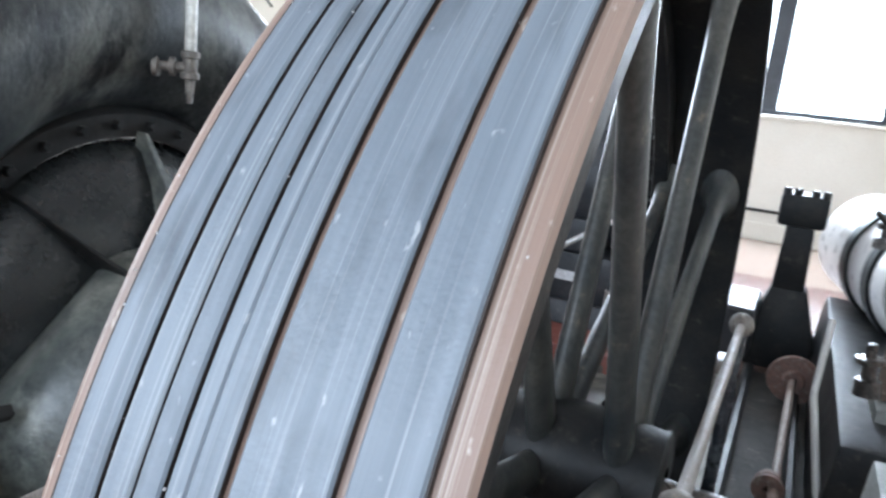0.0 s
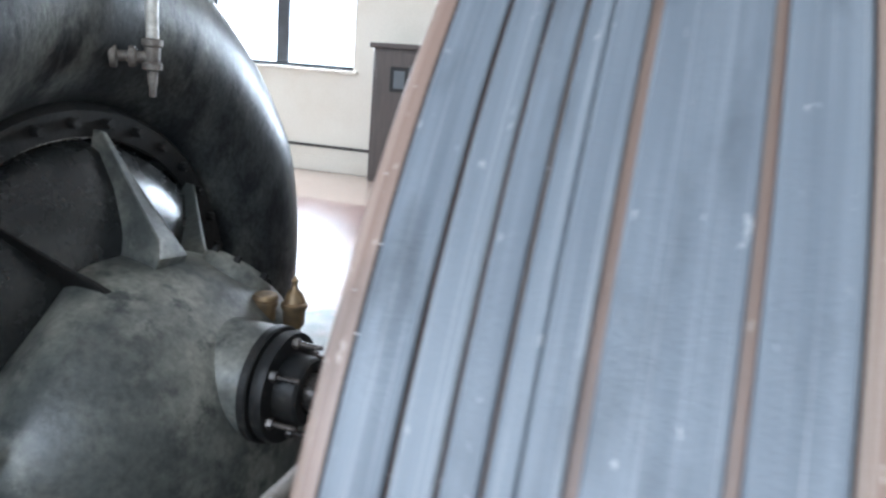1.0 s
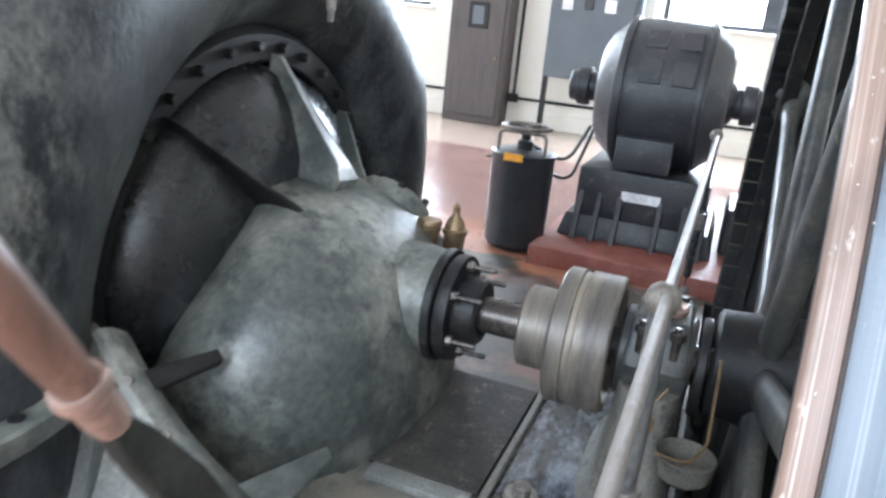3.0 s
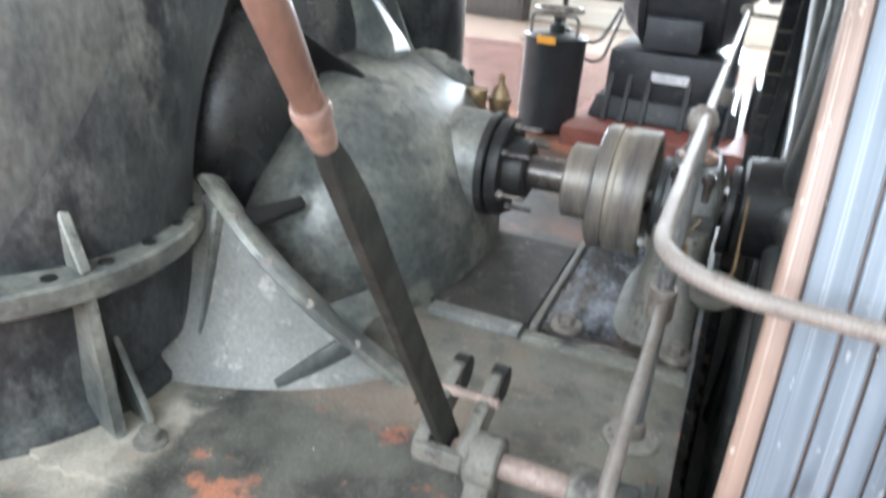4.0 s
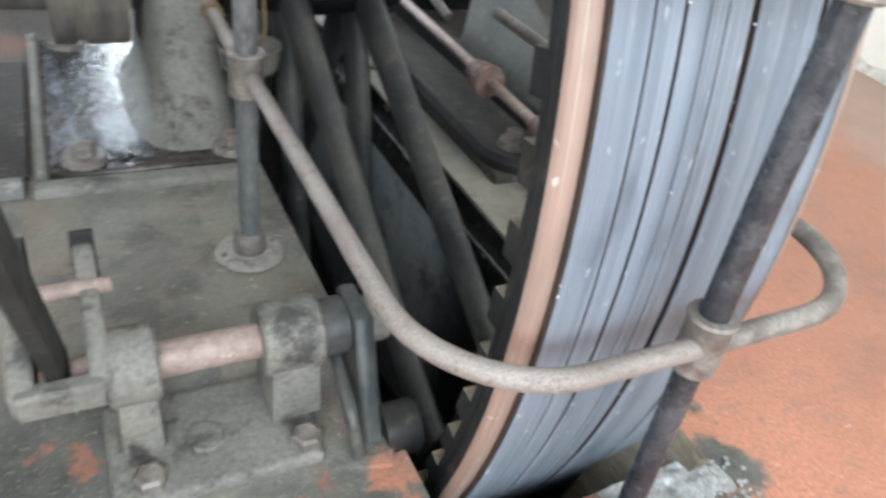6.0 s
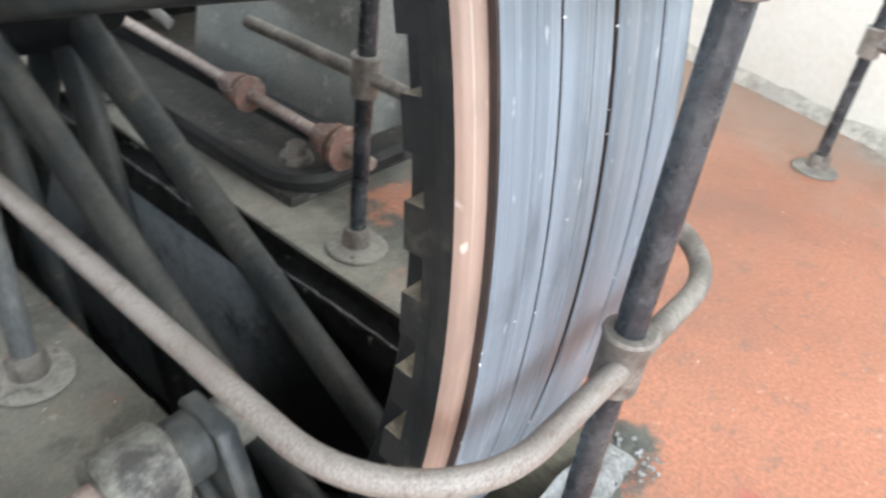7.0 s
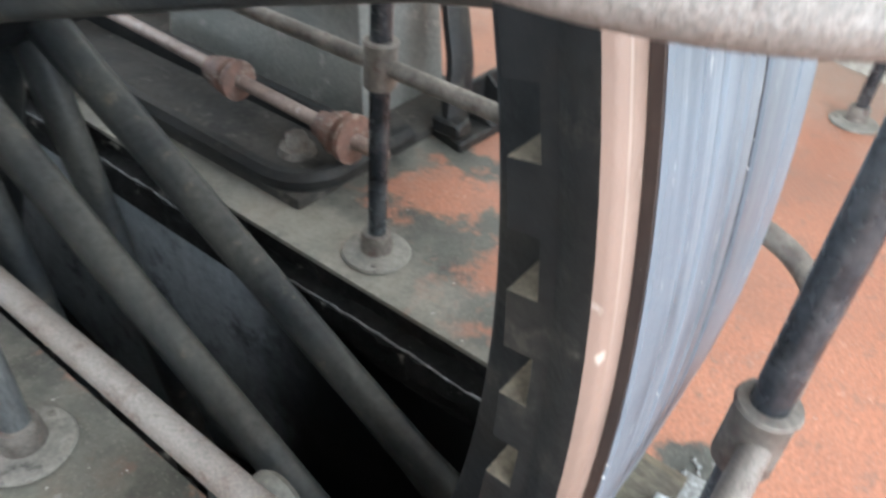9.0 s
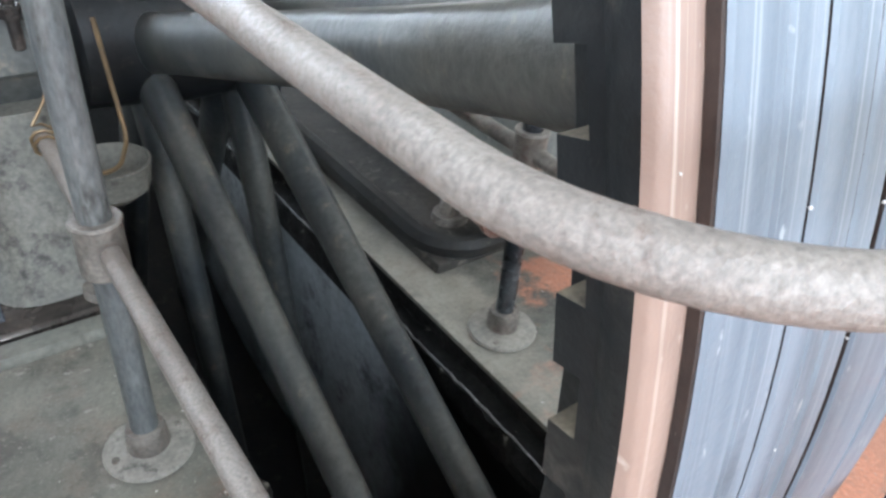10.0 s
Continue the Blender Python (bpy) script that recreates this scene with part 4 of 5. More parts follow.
valve = thing("gauge_valve", (-1.53, 0.137, 1.41), "grey valve hanging on a white upright pipe", "valve")
part("pipe", rod((-1.53, 0.137, 1.51), (-1.53, 0.137, 2.5), 0.022, 16), WHITE_PIPE, valve)
part("body", lathe([(0, 0.0), (0, 0.016), (0.05, 0.018), (0.055, 0.035), (0.075, 0.035), (0.08, 0.026), (0.13, 0.028), (0.135, 0.036), (0.155, 0.036), (0.16, 0.024)], (-1.53, 0.137, 1.38), "z", 16), FITTING, valve)
part("side_arm", lathe([(0, 0.02), (0.05, 0.02), (0.055, 0.036), (0.075, 0.036), (0.08, 0.018), (0.11, 0.018), (0.115, 0.042), (0.135, 0.042), (0.14, 0)], (-1.53, 0.137, 1.475), (-0.8, -0.6, 0), 16), FITTING, valve)
part("drain", rod((-1.53, 0.137, 1.34), (-1.53, 0.137, 1.39), 0.012, 12), FITTING, valve)

# raised casting letters on the volute that cannot be read
for k in range(20):
    a = radians(70 + 2.6 * k)
    d = Vector((0.62, -math.cos(a) * 0.78, math.sin(a) * 0.78)).normalized()
    tube = Vector((-1.965, -1.22 * math.cos(a), ZA + 1.22 * math.sin(a)))
    p = tube + d * 0.425
    t = Vector((0, math.sin(a), math.cos(a)))
    n = d.cross(t).normalized()
    w = 0.008 if k % 3 else 0.013
    part("letter_bar", plate([p - t * w - n * 0.03, p + t * w - n * 0.03, p + t * w + n * 0.03, p - t * w + n * 0.03], d * 0.012, 0), PUMP, pump, smooth=False)

# ---- coupling and bearing ----
coupling = thing("shaft_coupling", (-0.45, 0, ZA - 0.21), "dull steel drum coupling with a stepped boss", "coupling")
part("boss", lathe([(-0.64, 0.066), (-0.64, 0.13), (-0.634, 0.138), (-0.53, 0.138), (-0.53, 0.066)], (0, 0, ZA), "x", 48), STEEL, coupling)
part("drum", lathe([(-0.527, 0.066), (-0.527, 0.218), (-0.52, 0.226), (-0.472, 0.226), (-0.468, 0.217), (-0.45, 0.217), (-0.446, 0.226), (-0.345, 0.226), (-0.338, 0.219), (-0.338, 0.19), (-0.36, 0.18), (-0.36, 0.066)], (0, 0, ZA), "x", 64), STEEL, coupling)

bearing = thing("pedestal_bearing", (-0.2, 0, 0), "dusty grey cast-iron pedestal bearing bolted to the floor", "bearing")
part("base_plate", box(-0.60, -0.085, -0.42, 0.5, -0.01, 0.03, 0.008), GREASY, bearing, "oily black base plate")
part("oil_tray", box(-0.575, -0.335, -0.37, 0.45, 0.028, 0.034, 0.002), OIL, bearing, "wet black oil in the tray with a painted pale gleam")
part("tray_rim", box(-0.61, -0.585, -0.44, 0.5, 0.0, 0.055, 0.006), CASTING, bearing)


def pedestal():
    """A rounded column whose foot flares out over the base plate."""
    bm = bmesh.new()
    rings = []
    for z, x0, hx, hy in ((0.032, -0.21, 0.165, 0.36), (0.045, -0.21, 0.158, 0.352), (0.07, -0.207, 0.14, 0.33), (0.11, -0.205, 0.126, 0.305), (0.16, -0.205, 0.116, 0.28), (0.22, -0.205, 0.109, 0.255), (0.30, -0.205, 0.104, 0.225), (0.39, -0.205, 0.102, 0.20)):
        ring = []
        for k in range(40):
            a = 2 * math.pi * k / 40
            c, s = math.cos(a), math.sin(a)
            ring.append(bm.verts.new((x0 + hx * math.copysign(abs(c) ** 0.62, c), hy * math.copysign(abs(s) ** 0.62, s), z)))
        rings.append(ring)
    for p, q in zip(rings, rings[1:]):
        for k in range(40):
            bm.faces.new((p[k], p[(k + 1) % 40], q[(k + 1) % 40], q[k]))
    bm.faces.new(rings[-1])
    for v in bm.verts:
        v.co.x = min(v.co.x, -0.092)
    return bm


body = pedestal()
part("pedestal", body, CASTING, bearing, "tapered grey pedestal")
part("bearing_shell", lathe([(-0.325, 0.07), (-0.325, 0.135), (-0.315, 0.145), (-0.11, 0.145), (-0.10, 0.135), (-0.10, 0.07)], (0, 0, ZA), "x", 40), ARM, bearing)
part("cap", taper(box(-0.30, -0.11, -0.175, 0.175, 0.45, 0.60, 0.02, 3), 0.45, 0.60, 0.9, 0.6, -0.205, 0), ARM, bearing, "dark bolted bearing cap")
for y in (-0.145, 0.145):
    for x in (-0.255, -0.155):
        part("cap_bolt", add(rod((x, y, 0.5), (x, y, 0.605), 0.013, 10), hexbolt((x, y, 0.565), "z", 0.024, 0.026)), GREASY, bearing)
part("oil_ring", lathe([(0.60, 0.048), (0.60, 0.066), (0.615, 0.068), (0.622, 0.06), (0.612, 0.048), (0.60, 0.048)], (-0.205, 0, 0), "z", 28), COPPER, bearing, "dull copper oil ring")
for x, y in ((-0.50, -0.36), (-0.13, -0.365), (-0.50, 0.42)):
    part("hold_down_nut", add(lathe([(0.03, 0), (0.03, 0.055), (0.05, 0.05), (0.052, 0.03)], (x, y, 0), "z", 18), hexbolt((x, y, 0.05), "z", 0.03, 0.03)), FITTING, bearing)
part("collar", lathe([(-0.088, 0.066), (-0.088, 0.15), (-0.08, 0.155), (-0.062, 0.155), (-0.058, 0.15), (-0.058, 0.066)], (0, 0, ZA), "x", 40), IRON, bearing)

drip = thing("drip_pan", (-0.075, -0.32, 0.22), "dusty tin drip pan hanging on a wire by the bearing", "drip pan")
part("pan", lathe([(-0.03, 0.0), (-0.028, 0.04), (0.0, 0.075), (0.06, 0.085), (0.062, 0.08), (0.0, 0.07), (-0.02, 0.0)], (-0.07, -0.32, 0.25), "z", 24), CASTING, drip)
part("wire", sweep(fillet([(-0.15, -0.36, 0.31), (-0.06, -0.37, 0.31), (-0.02, -0.30, 0.34), (-0.03, -0.25, 0.58)], 0.04), 0.005, 8), BRASS, drip)

slab = tagged(part("concrete_kerb", taper(box(-0.62, -0.08, -0.50, -0.44, -0.01, 0.035, 0.008, 2), 0, 0.035, 1, 0.8, -0.35, -0.47), CONCRETE), "low grey concrete kerb beside the bearing plate", "kerb")
tagged(part("floor_plate", box(-1.02, -0.63, -0.385, 0.34, -0.004, 0.018, 0.003), BED, smooth=False), "black oily steel floor plate beside the bearing", "floor plate")
slab2 = tagged(part("concrete_kerb", box(-0.98, -0.64, -0.47, -0.40, -0.01, 0.025, 0.008, 2), SKIRT), "pale chipped concrete edge beside the pump", "kerb")

# ---- barring gear with its lever ----
gear = thing("barring_bracket", (-0.37, -1.32, 0), "grey cast bracket of the barring gear bolted to the floor", "bracket")
part("base_plate", box(-0.535, -0.205, -1.435, -1.22, -0.005, 0.032, 0.014, 3), CASTING, gear)
for x0, x1 in ((-0.51, -0.445), (-0.275, -0.185)):
    part("lug", taper(box(x0, x1, -1.345, -1.225, 0.03, 0.17, 0.01, 2), 0.03, 0.17, 0.9, 0.85, (x0 + x1) / 2, -1.28), CASTING, gear)
    part("lug_eye", lathe([(x0 - 0.006, 0.02), (x0 - 0.006, 0.058), (x0, 0.064), (x1, 0.064), (x1 + 0.006, 0.058), (x1 + 0.006, 0.02)], (0, -1.28, 0.17), "x", 28), CASTING, gear)
    part("nut", hexbolt(((x0 + x1) / 2, -1.40, 0.03), "z", 0.026, 0.024), FITTING, gear, smooth=False)
part("boss", lathe([(0.03, 0), (0.03, 0.032), (0.038, 0.028), (0.038, 0)], (-0.385, -1.34, 0), "z", 20), CASTING, gear)
part("spindle", rod((-0.56, -1.28, 0.17), (-0.14, -1.28, 0.17), 0.03, 20), PINK_ROD, gear, "dusty rust-pink spindle")
part("collar", lathe([(-0.178, 0.03), (-0.178, 0.052), (-0.135, 0.052), (-0.135, 0.03)], (0, -1.28, 0.17), "x", 24), ARM, gear)
part("end_cap", lathe([(-0.14, 0), (-0.14, 0.045), (-0.06, 0.043), (-0.052, 0.036), (-0.052, 0)], (0, -1.28, 0.17), "x", 24), CASTING, gear)
part("pawl_arm", plate([(-0.132, -1.33, 0.22), (-0.132, -1.23, 0.22), (-0.132, -1.26, 0.0), (-0.132, -1.40, -0.05), (-0.132, -1.44, -0.02)], (0.035, 0, 0), 0.006), ARM, gear, "flat iron pawl arm")
part("roller", lathe([(-0.095, 0), (-0.095, 0.05), (-0.03, 0.05), (-0.03, 0)], (0, -1.40, 0.0), "x", 24), IRON, gear)
part("hook", sweep(fillet([(-0.15, -1.30, 0.12), (-0.16, -1.42, 0.09), (-0.15, -1.45, 0.0), (-0.16, -1.40, -0.005)], 0.05), 0.012, 10), ARM, gear)

lever = thing("hand_lever", (-0.55, -1.24, 0.1), "long flat iron hand lever with a turned wooden grip", "lever")
ld = Vector((-0.013, -0.5135, 0.858)).normalized()
l0 = Vector((-0.577, -1.262, 0.146))
ln = Vector((0, 0.858, 0.5135))
bx = Vector((-0.013, 0, 0))
bar = plate([l0 + bx + ld * u + ln * v for u, v in ((0, -0.019), (0, 0.05), (0.9, 0.036), (1.0, 0.022), (1.045, 0.01), (1.06, 0.008), (1.06, -0.008), (1.045, -0.01), (1.0, -0.018))], (0.026, 0, 0), 0.003)
part("bar", bar, LEVER, lever)
tip = l0 + ld * 1.085

part("tang", sweep([l0 + ld * 1.035, l0 + ld * 1.05, l0 + ld * 1.09], [0.0165, 0.0195, 0.0215], 16), COPPER, lever)
grip = part("grip", lathe([(0, 0.0195), (0.05, 0.021), (0.12, 0.0235), (0.155, 0.0245), (0.178, 0.021), (0.189, 0.013), (0.193, 0)], tip + ld * 0.018, ld, 28), WOOD, lever, "worn brown wooden grip")
part("ferrule", lathe([(0, 0.016), (0, 0.0245), (0.008, 0.026), (0.018, 0.0245), (0.018, 0.016)], tip, ld, 24), COPPER, grip, "copper ferrule")
for x0, x1 in ((-0.64, -0.605), (-0.535, -0.505)):
    part("fork_cheek", plate([(x0, -1.345, 0.168), (x0, -1.29, 0.15), (x0, -1.09, 0.215), (x0, -1.09, 0.285), (x0, -1.13, 0.30), (x0, -1.34, 0.215)], (x1 - x0, 0, 0), 0.005), CASTING, lever)
part("fork_bridge", box(-0.634, -0.514, -1.355, -1.322, 0.168, 0.216, 0.006), CASTING, lever)
part("pin", rod((-0.655, -1.19, 0.265), (-0.485, -1.19, 0.265), 0.013, 14), PINK_ROD, lever, "rusty pivot pin")
part("split_pin", sweep(fillet([(-0.655, -1.20, 0.26), (-0.69, -1.22, 0.22), (-0.70, -1.19, 0.19), (-0.675, -1.17, 0.22), (-0.655, -1.18, 0.255)], 0.02), 0.004, 6), RED_RUST, lever)
for x in (-0.622, -0.52):
    part("dog", lathe([(x - 0.018, 0), (x - 0.018, 0.045), (x + 0.018, 0.045), (x + 0.018, 0)], (0, -1.085, 0.25), "x", 20), IRON, lever)

# ---- rails ----


def post(x, y, top, label, tees, r=0.0205, z0=0.0, lean=0.0, paint=None):
    """A pipe post on a round floor flange; tees are the heights of its pipe tees."""
    p = thing("rail_post", (x, y, z0), label, "rail post", "rail posts")
    flange = part("flange", lathe([(0, 0), (0, 0.073), (0.005, 0.077), (0.010, 0.074), (0.015, 0.05), (0.017, 0.03)], (x, y, z0), "z", 40), FLANGE, p, "round dusty floor flange")
    for k in range(2):
        a = radians(25 + 170 * k + 40 * x)
        part("screw", lathe([(0, 0), (0, 0.008), (0.005, 0.006), (0.005, 0)], (x + 0.058 * math.cos(a), y + 0.058 * math.sin(a), z0 + 0.011), "z", 10), FITTING, flange)
    part("socket", lathe([(0.012, r), (0.012, 0.036), (0.05, 0.034), (0.06, 0.031), (0.062, r)], (x, y, z0), "z", 28), FITTING, p)
    part("pipe", rod((x, y, z0 + 0.02), (x, y + lean, top), r, 24), paint or POST, p)
    for z in tees:
        part("tee", lathe([(-0.046, r), (-0.046, r + 0.008), (-0.041, r + 0.012), (0.036, r + 0.011), (0.041, r + 0.014), (0.046, r + 0.012), (0.046, r)], (x, y + lean * z / top, z), "z", 28), FITTING, p, "grey pipe tee")
    return p


def ball(p, x, y, z, r=0.036):
    part("ball_joint", lathe([(-r, 0.0), (-0.9 * r, 0.45 * r), (-0.6 * r, 0.8 * r), (0, r), (0.6 * r, 0.8 * r), (0.9 * r, 0.45 * r), (r, 0)], (x, y, z), "z", 20), FITTING, p)


PA, PB, PC = (-0.192, -0.83), (0.188, -1.73), (0.556, -0.90)
pa = post(*PA, 0.93, "dark galvanised rail post on a round floor flange beside the bearing", [0.447], 0.0225, 0.0125, 0.0, POST_GREY)
ball(pa, *PA, 0.92)
pb = post(*PB, 0.93, "dark galvanised rail post standing before the belt wheel", [0.438, 0.923], 0.0195, 0.0, 0.012)
pc = post(*PC, 0.93, "dark galvanised rail post on the concrete edge of the wheel pit", [0.447])
ball(pc, *PC, 0.926)
pd = post(-0.19, 1.95, 0.93, "dark galvanised rail post behind the bearing", [0.447])
ball(pd, -0.19, 1.95, 0.926)
pe = post(2.075, -1.57, 0.95, "dark galvanised rail post near the white wall", [0.447])
ball(pe, 2.075, -1.57, 0.926)
pf = post(0.555, 0.25, 0.93, "dark galvanised rail post beside the engine bed", [])
ball(pf, 0.555, 0.25, 0.926)
low = thing("lower_rail", (0, -1.7, 0.447), "thin rusty lower handrail bent round the belt wheel", "handrail", "handrails")
part("pipe", sweep(fillet([(-0.188, -0.45, 0.447), (-0.186, -1.2, 0.447), (-0.186, -1.732, 0.442), (0.20, -1.732, 0.438)], 0.19, 14), 0.0155, 16), RAIL, low)
part("pipe", sweep(fillet([(0.18, -1.732, 0.438), (0.556, -1.732, 0.442), (0.556, -0.50, 0.447)], 0.19, 14), 0.0165, 16), FITTING, low)
tie = sweep([(-0.188 + 0.021 * math.cos(0.7 * k), -0.50 + 0.003 * k, 0.447 + 0.021 * math.sin(0.7 * k)) for k in range(22)] + [(-0.17, -0.42, 0.5), (-0.15, -0.40, 0.53)], 0.0032, 6)
part("tie_wire", tie, BRASS, low, "twisted brass wire tied round the end")
up = thing("upper_rail", (0, -1.7, 0.926), "rusty upper handrail bent round the belt wheel", "handrail", "handrails")
ru = 0.0122
part("pipe", sweep([(-0.183, 1.95, 0.924), (-0.184, -1.2, 0.933)], ru, 16), RAIL, up)
part("bend", sweep(fillet([(-0.184, -1.2, 0.933), (-0.183, -1.732, 0.937), (0.188, -1.73, 0.925)], 0.136, 14), ru, 16), RAIL, up)
part("bend", sweep(fillet([(0.188, -1.73, 0.925), (0.555, -1.728, 0.917), (0.555, -1.2, 0.926)], 0.136, 14), ru, 16), RAIL, up)
part("pipe", sweep([(0.555, -1.2, 0.926), (0.555, 0.25, 0.926)], ru, 16), RAIL, up)
er = thing("wall_rail", (1.8, -2.2, 0.926), "dark handrail running to the white wall", "handrail", "handrails")
part("pipe", sweep([(2.075, -1.57, 0.926), (1.5, -3.0, 0.926)], 0.018, 14), FITTING, er)
part("pipe", sweep([(2.075, -1.57, 0.447), (1.5, -3.0, 0.447)], 0.018, 14), FITTING, er)
pg = post(1.5, -3.0, 0.95, "dark galvanised rail post near the white wall", [0.447])

# ---- debris at the end of the pit ----
rubble = bmesh.new()
rng = random.Random(4)
gx, gy = 44, 30
grid = []
for i in range(gx + 1):
    row = []
    for j in range(gy + 1):
        x, y = 0.20 + 0.29 * i / gx, -1.735 + 0.09 * j / gy
        e = min(1, 5 * min(i / gx, 1 - i / gx, j / gy, 0.2 + 1 - j / gy))
        h = e * (0.012 + 0.016 * noise.noise((x * 14, y * 14, 2)) + 0.007 * noise.noise((x * 45, y * 45, 5)) + 0.003 * noise.noise((x * 110, y * 110, 9)))
        row.append(rubble.verts.new((x, y, h - 0.004)))
    grid.append(row)
for p, q in zip(grid, grid[1:]):
    for j in range(gy):
        rubble.faces.new((p[j], p[j + 1], q[j + 1], q[j]))
for k in range(110):
    x, y = rng.uniform(0.16, 0.52), rng.uniform(-1.77, -1.66)
    r = rng.uniform(0.002, 0.006)
    c = bmesh.new()
    bmesh.ops.create_icosphere(c, subdivisions=1, radius=r)
    for v in c.verts:
        v.co = Vector((x, y, 0.001 + r * 0.3)) + v.co * (1 + rng.uniform(-0.35, 0.35))
    add(rubble, c)
tagged(part("rubble", rubble, RUBBLE), "whitish crumbled mortar by the end of the pit", "rubble", kind="stuff")
plank = tagged(part("plank", sweep([(0.10, -1.60, -0.55), (0.425, -1.60, 0.035)], 0.075, 4, 0.22, up=(0, 1, 0), square=True), PLANK), "old grey plank leaning in the end of the pit", "plank")

# ---- engine bed on the far side of the wheel ----
bed = thing("engine_bed", (0.9, 0.6, 0), "black cast-iron engine bed plate with a raised rim", "engine bed")
part("plate", box(0.55, 1.35, -0.66, 2.6, -0.01, 0.03, 0.012, 2), BED, bed)
part("raised_rim", sweep(fillet([(0.565, 2.6, 0.045), (0.565, -0.66, 0.045), (0.95, -0.66, 0.045)], 0.12), 0.028, 8, 1.0, square=True), IRON, bed)
part("nut", add(lathe([(0.03, 0), (0.03, 0.05), (0.05, 0.045), (0.052, 0)], (0.70, -0.50, 0), "z", 18), hexbolt((0.70, -0.50, 0.05), "z", 0.03, 0.035)), FITTING, bed)
part("rib", box(0.80, 0.84, -0.5, 2.5, 0.02, 0.10, 0.01), IRON, bed)

valve_rod = thing("valve_rod", (0.74, 0.5, 0.14), "long rusty valve rod with red collars and a disc", "rod")
part("rod", rod((0.72, -0.78, 0.125), (0.80, 2.4, 0.17), 0.019, 16), PINK_ROD, valve_rod)
for y, r in ((-0.64, 0.062), (-0.22, 0.055), (0.9, 0.06)):
    part("collar", lathe([(-0.075, 0.019), (-0.075, 0.034), (-0.045, 0.036), (-0.04, 0.045), (-0.018, 0.045), (-0.014, r * 0.9), (0.0, r * 0.9), (0.004, r * 0.55), (0.02, r * 0.55), (0.024, r), (0.04, r), (0.042, 0.019)][::-1], (0.722 + 0.012 * (y + 0.7), y, 0.127 + 0.014 * (y + 0.7)), (0, -1, 0), 28), RED_RUST, valve_rod, "red rusty flanged collar")
part("disc", lathe([(0, 0.02), (0, 0.13), (0.012, 0.135), (0.03, 0.13), (0.03, 0.06), (0.06, 0.05), (0.06, 0.02)], (0.80, 2.2, 0.168), (0, -1, 0), 40), RED_RUST, valve_rod, "round rusty disc")

block = tagged(part("bearing_block", taper(box(0.93, 1.30, -0.52, 0.35, -0.01, 0.62, 0.015, 2), 0, 0.62, 0.85, 0.85, 1.12, -0.1), SKIRT), "pale grey painted bearing block on the engine bed", "bearing block")
foot = thing("strut_bracket", (1.2, -0.72, 0), "dark iron strut on a ribbed floor foot", "bracket")
part("foot", plate([(1.03, -0.78, -0.004), (1.06, -0.655, -0.004), (1.47, -0.655, -0.004), (1.44, -0.80, -0.004)], (0, 0, 0.034), 0.006), IRON, foot)
part("end_block", box(1.035, 1.10, -0.765, -0.67, 0.028, 0.075, 0.008), IRON, foot)
part("strut", sweep(fillet([(1.09, -0.715, 0.03), (1.14, -0.68, 0.2), (1.20, -0.58, 0.42), (1.27, -0.40, 0.62)], 0.25), [0.05] * 20, 8, 0.45, up=(1, 0, 0), square=True), IRON, foot)
for x in (1.17, 1.29):
    part("web", plate([(x, -0.79, 0.028), (x, -0.67, 0.028), (x, -0.67, 0.12)], (0.016, 0, 0), 0.003), IRON, foot)
part("back_rib", box(1.10, 1.45, -0.672, -0.652, 0.028, 0.11, 0.004), IRON, foot)

EX = -0.1
engine = thing("steam_engine", (1.4, 2.1, 0), "steam engine with white lagged cylinder and dark bands", "engine")
part("cylinder", lathe([(-0.45, 0), (-0.45, 0.33), (-0.4, 0.35), (0.9, 0.35), (0.95, 0.33), (0.95, 0)], (1.24, 3.2, 0.76), (0.2, -1, 0.0), 48), LAGGING, engine, "white painted cylinder lagging")
for s in (0.70, 0.25):
    part("band", lathe([(s, 0.35), (s, 0.372), (s + 0.1, 0.372), (s + 0.1, 0.35)], (1.24, 3.2, 0.76), (0.2, -1, 0.0), 48), IRON, engine, "black iron band")
part("cover_ring", lathe([(0.952, 0.262), (0.955, 0.315), (0.985, 0.315), (0.985, 0.262)], (1.24, 3.2, 0.76), (0.2, -1, 0.0), 40), IRON, engine, "black cover ring")
part("cover", lathe([(0.95, 0), (0.95, 0.262), (1.02, 0.27), (1.28, 0.262), (1.32, 0.235), (1.33, 0)], (1.24, 3.2, 0.76), (0.2, -1, 0.0), 40), LAGGING, engine)
chest = part("valve_chest", lathe([(0, 0), (0, 0.115), (0.025, 0.118), (0.03, 0.105), (0.30, 0.098), (0.31, 0.106), (0.335, 0.106), (0.34, 0.098), (0.42, 0.032), (0.46, 0.028), (0.47, 0)], (1.155, 1.25, 0.50), (0, 0.06, 1), 32), CHEST, engine, "tan rusty valve chest with a cone top")
part("spindle", rod((1.155, 1.275, 0.95), (1.155, 1.29, 1.13), 0.012, 12), GREASY, chest)
part("chest_seat", taper(box(1.0, 1.42, 0.98, 1.6, 0.02, 0.50, 0.03, 2), 0.02, 0.50, 0.75, 0.7, 1.18, 1.27), SKIRT, engine, "pale grey curved seat under the chest")
part("frame", taper(box(0.98 + EX, 1.55 + EX, 0.75, 3.2, 0.02, 0.45, 0.03, 2), 0.02, 0.45, 0.85, 1, 1.26 + EX, 2), IRON, engine)
part("guard", sweep(fillet([(0.95 + EX, 1.25, 0.75), (0.93 + EX, 1.05, 0.5), (1.0 + EX, 0.8, 0.2), (1.1 + EX, 0.6, 0.05)], 0.2), 0.035, 10, 0.4), LAGGING, engine, "white curved guard rail")
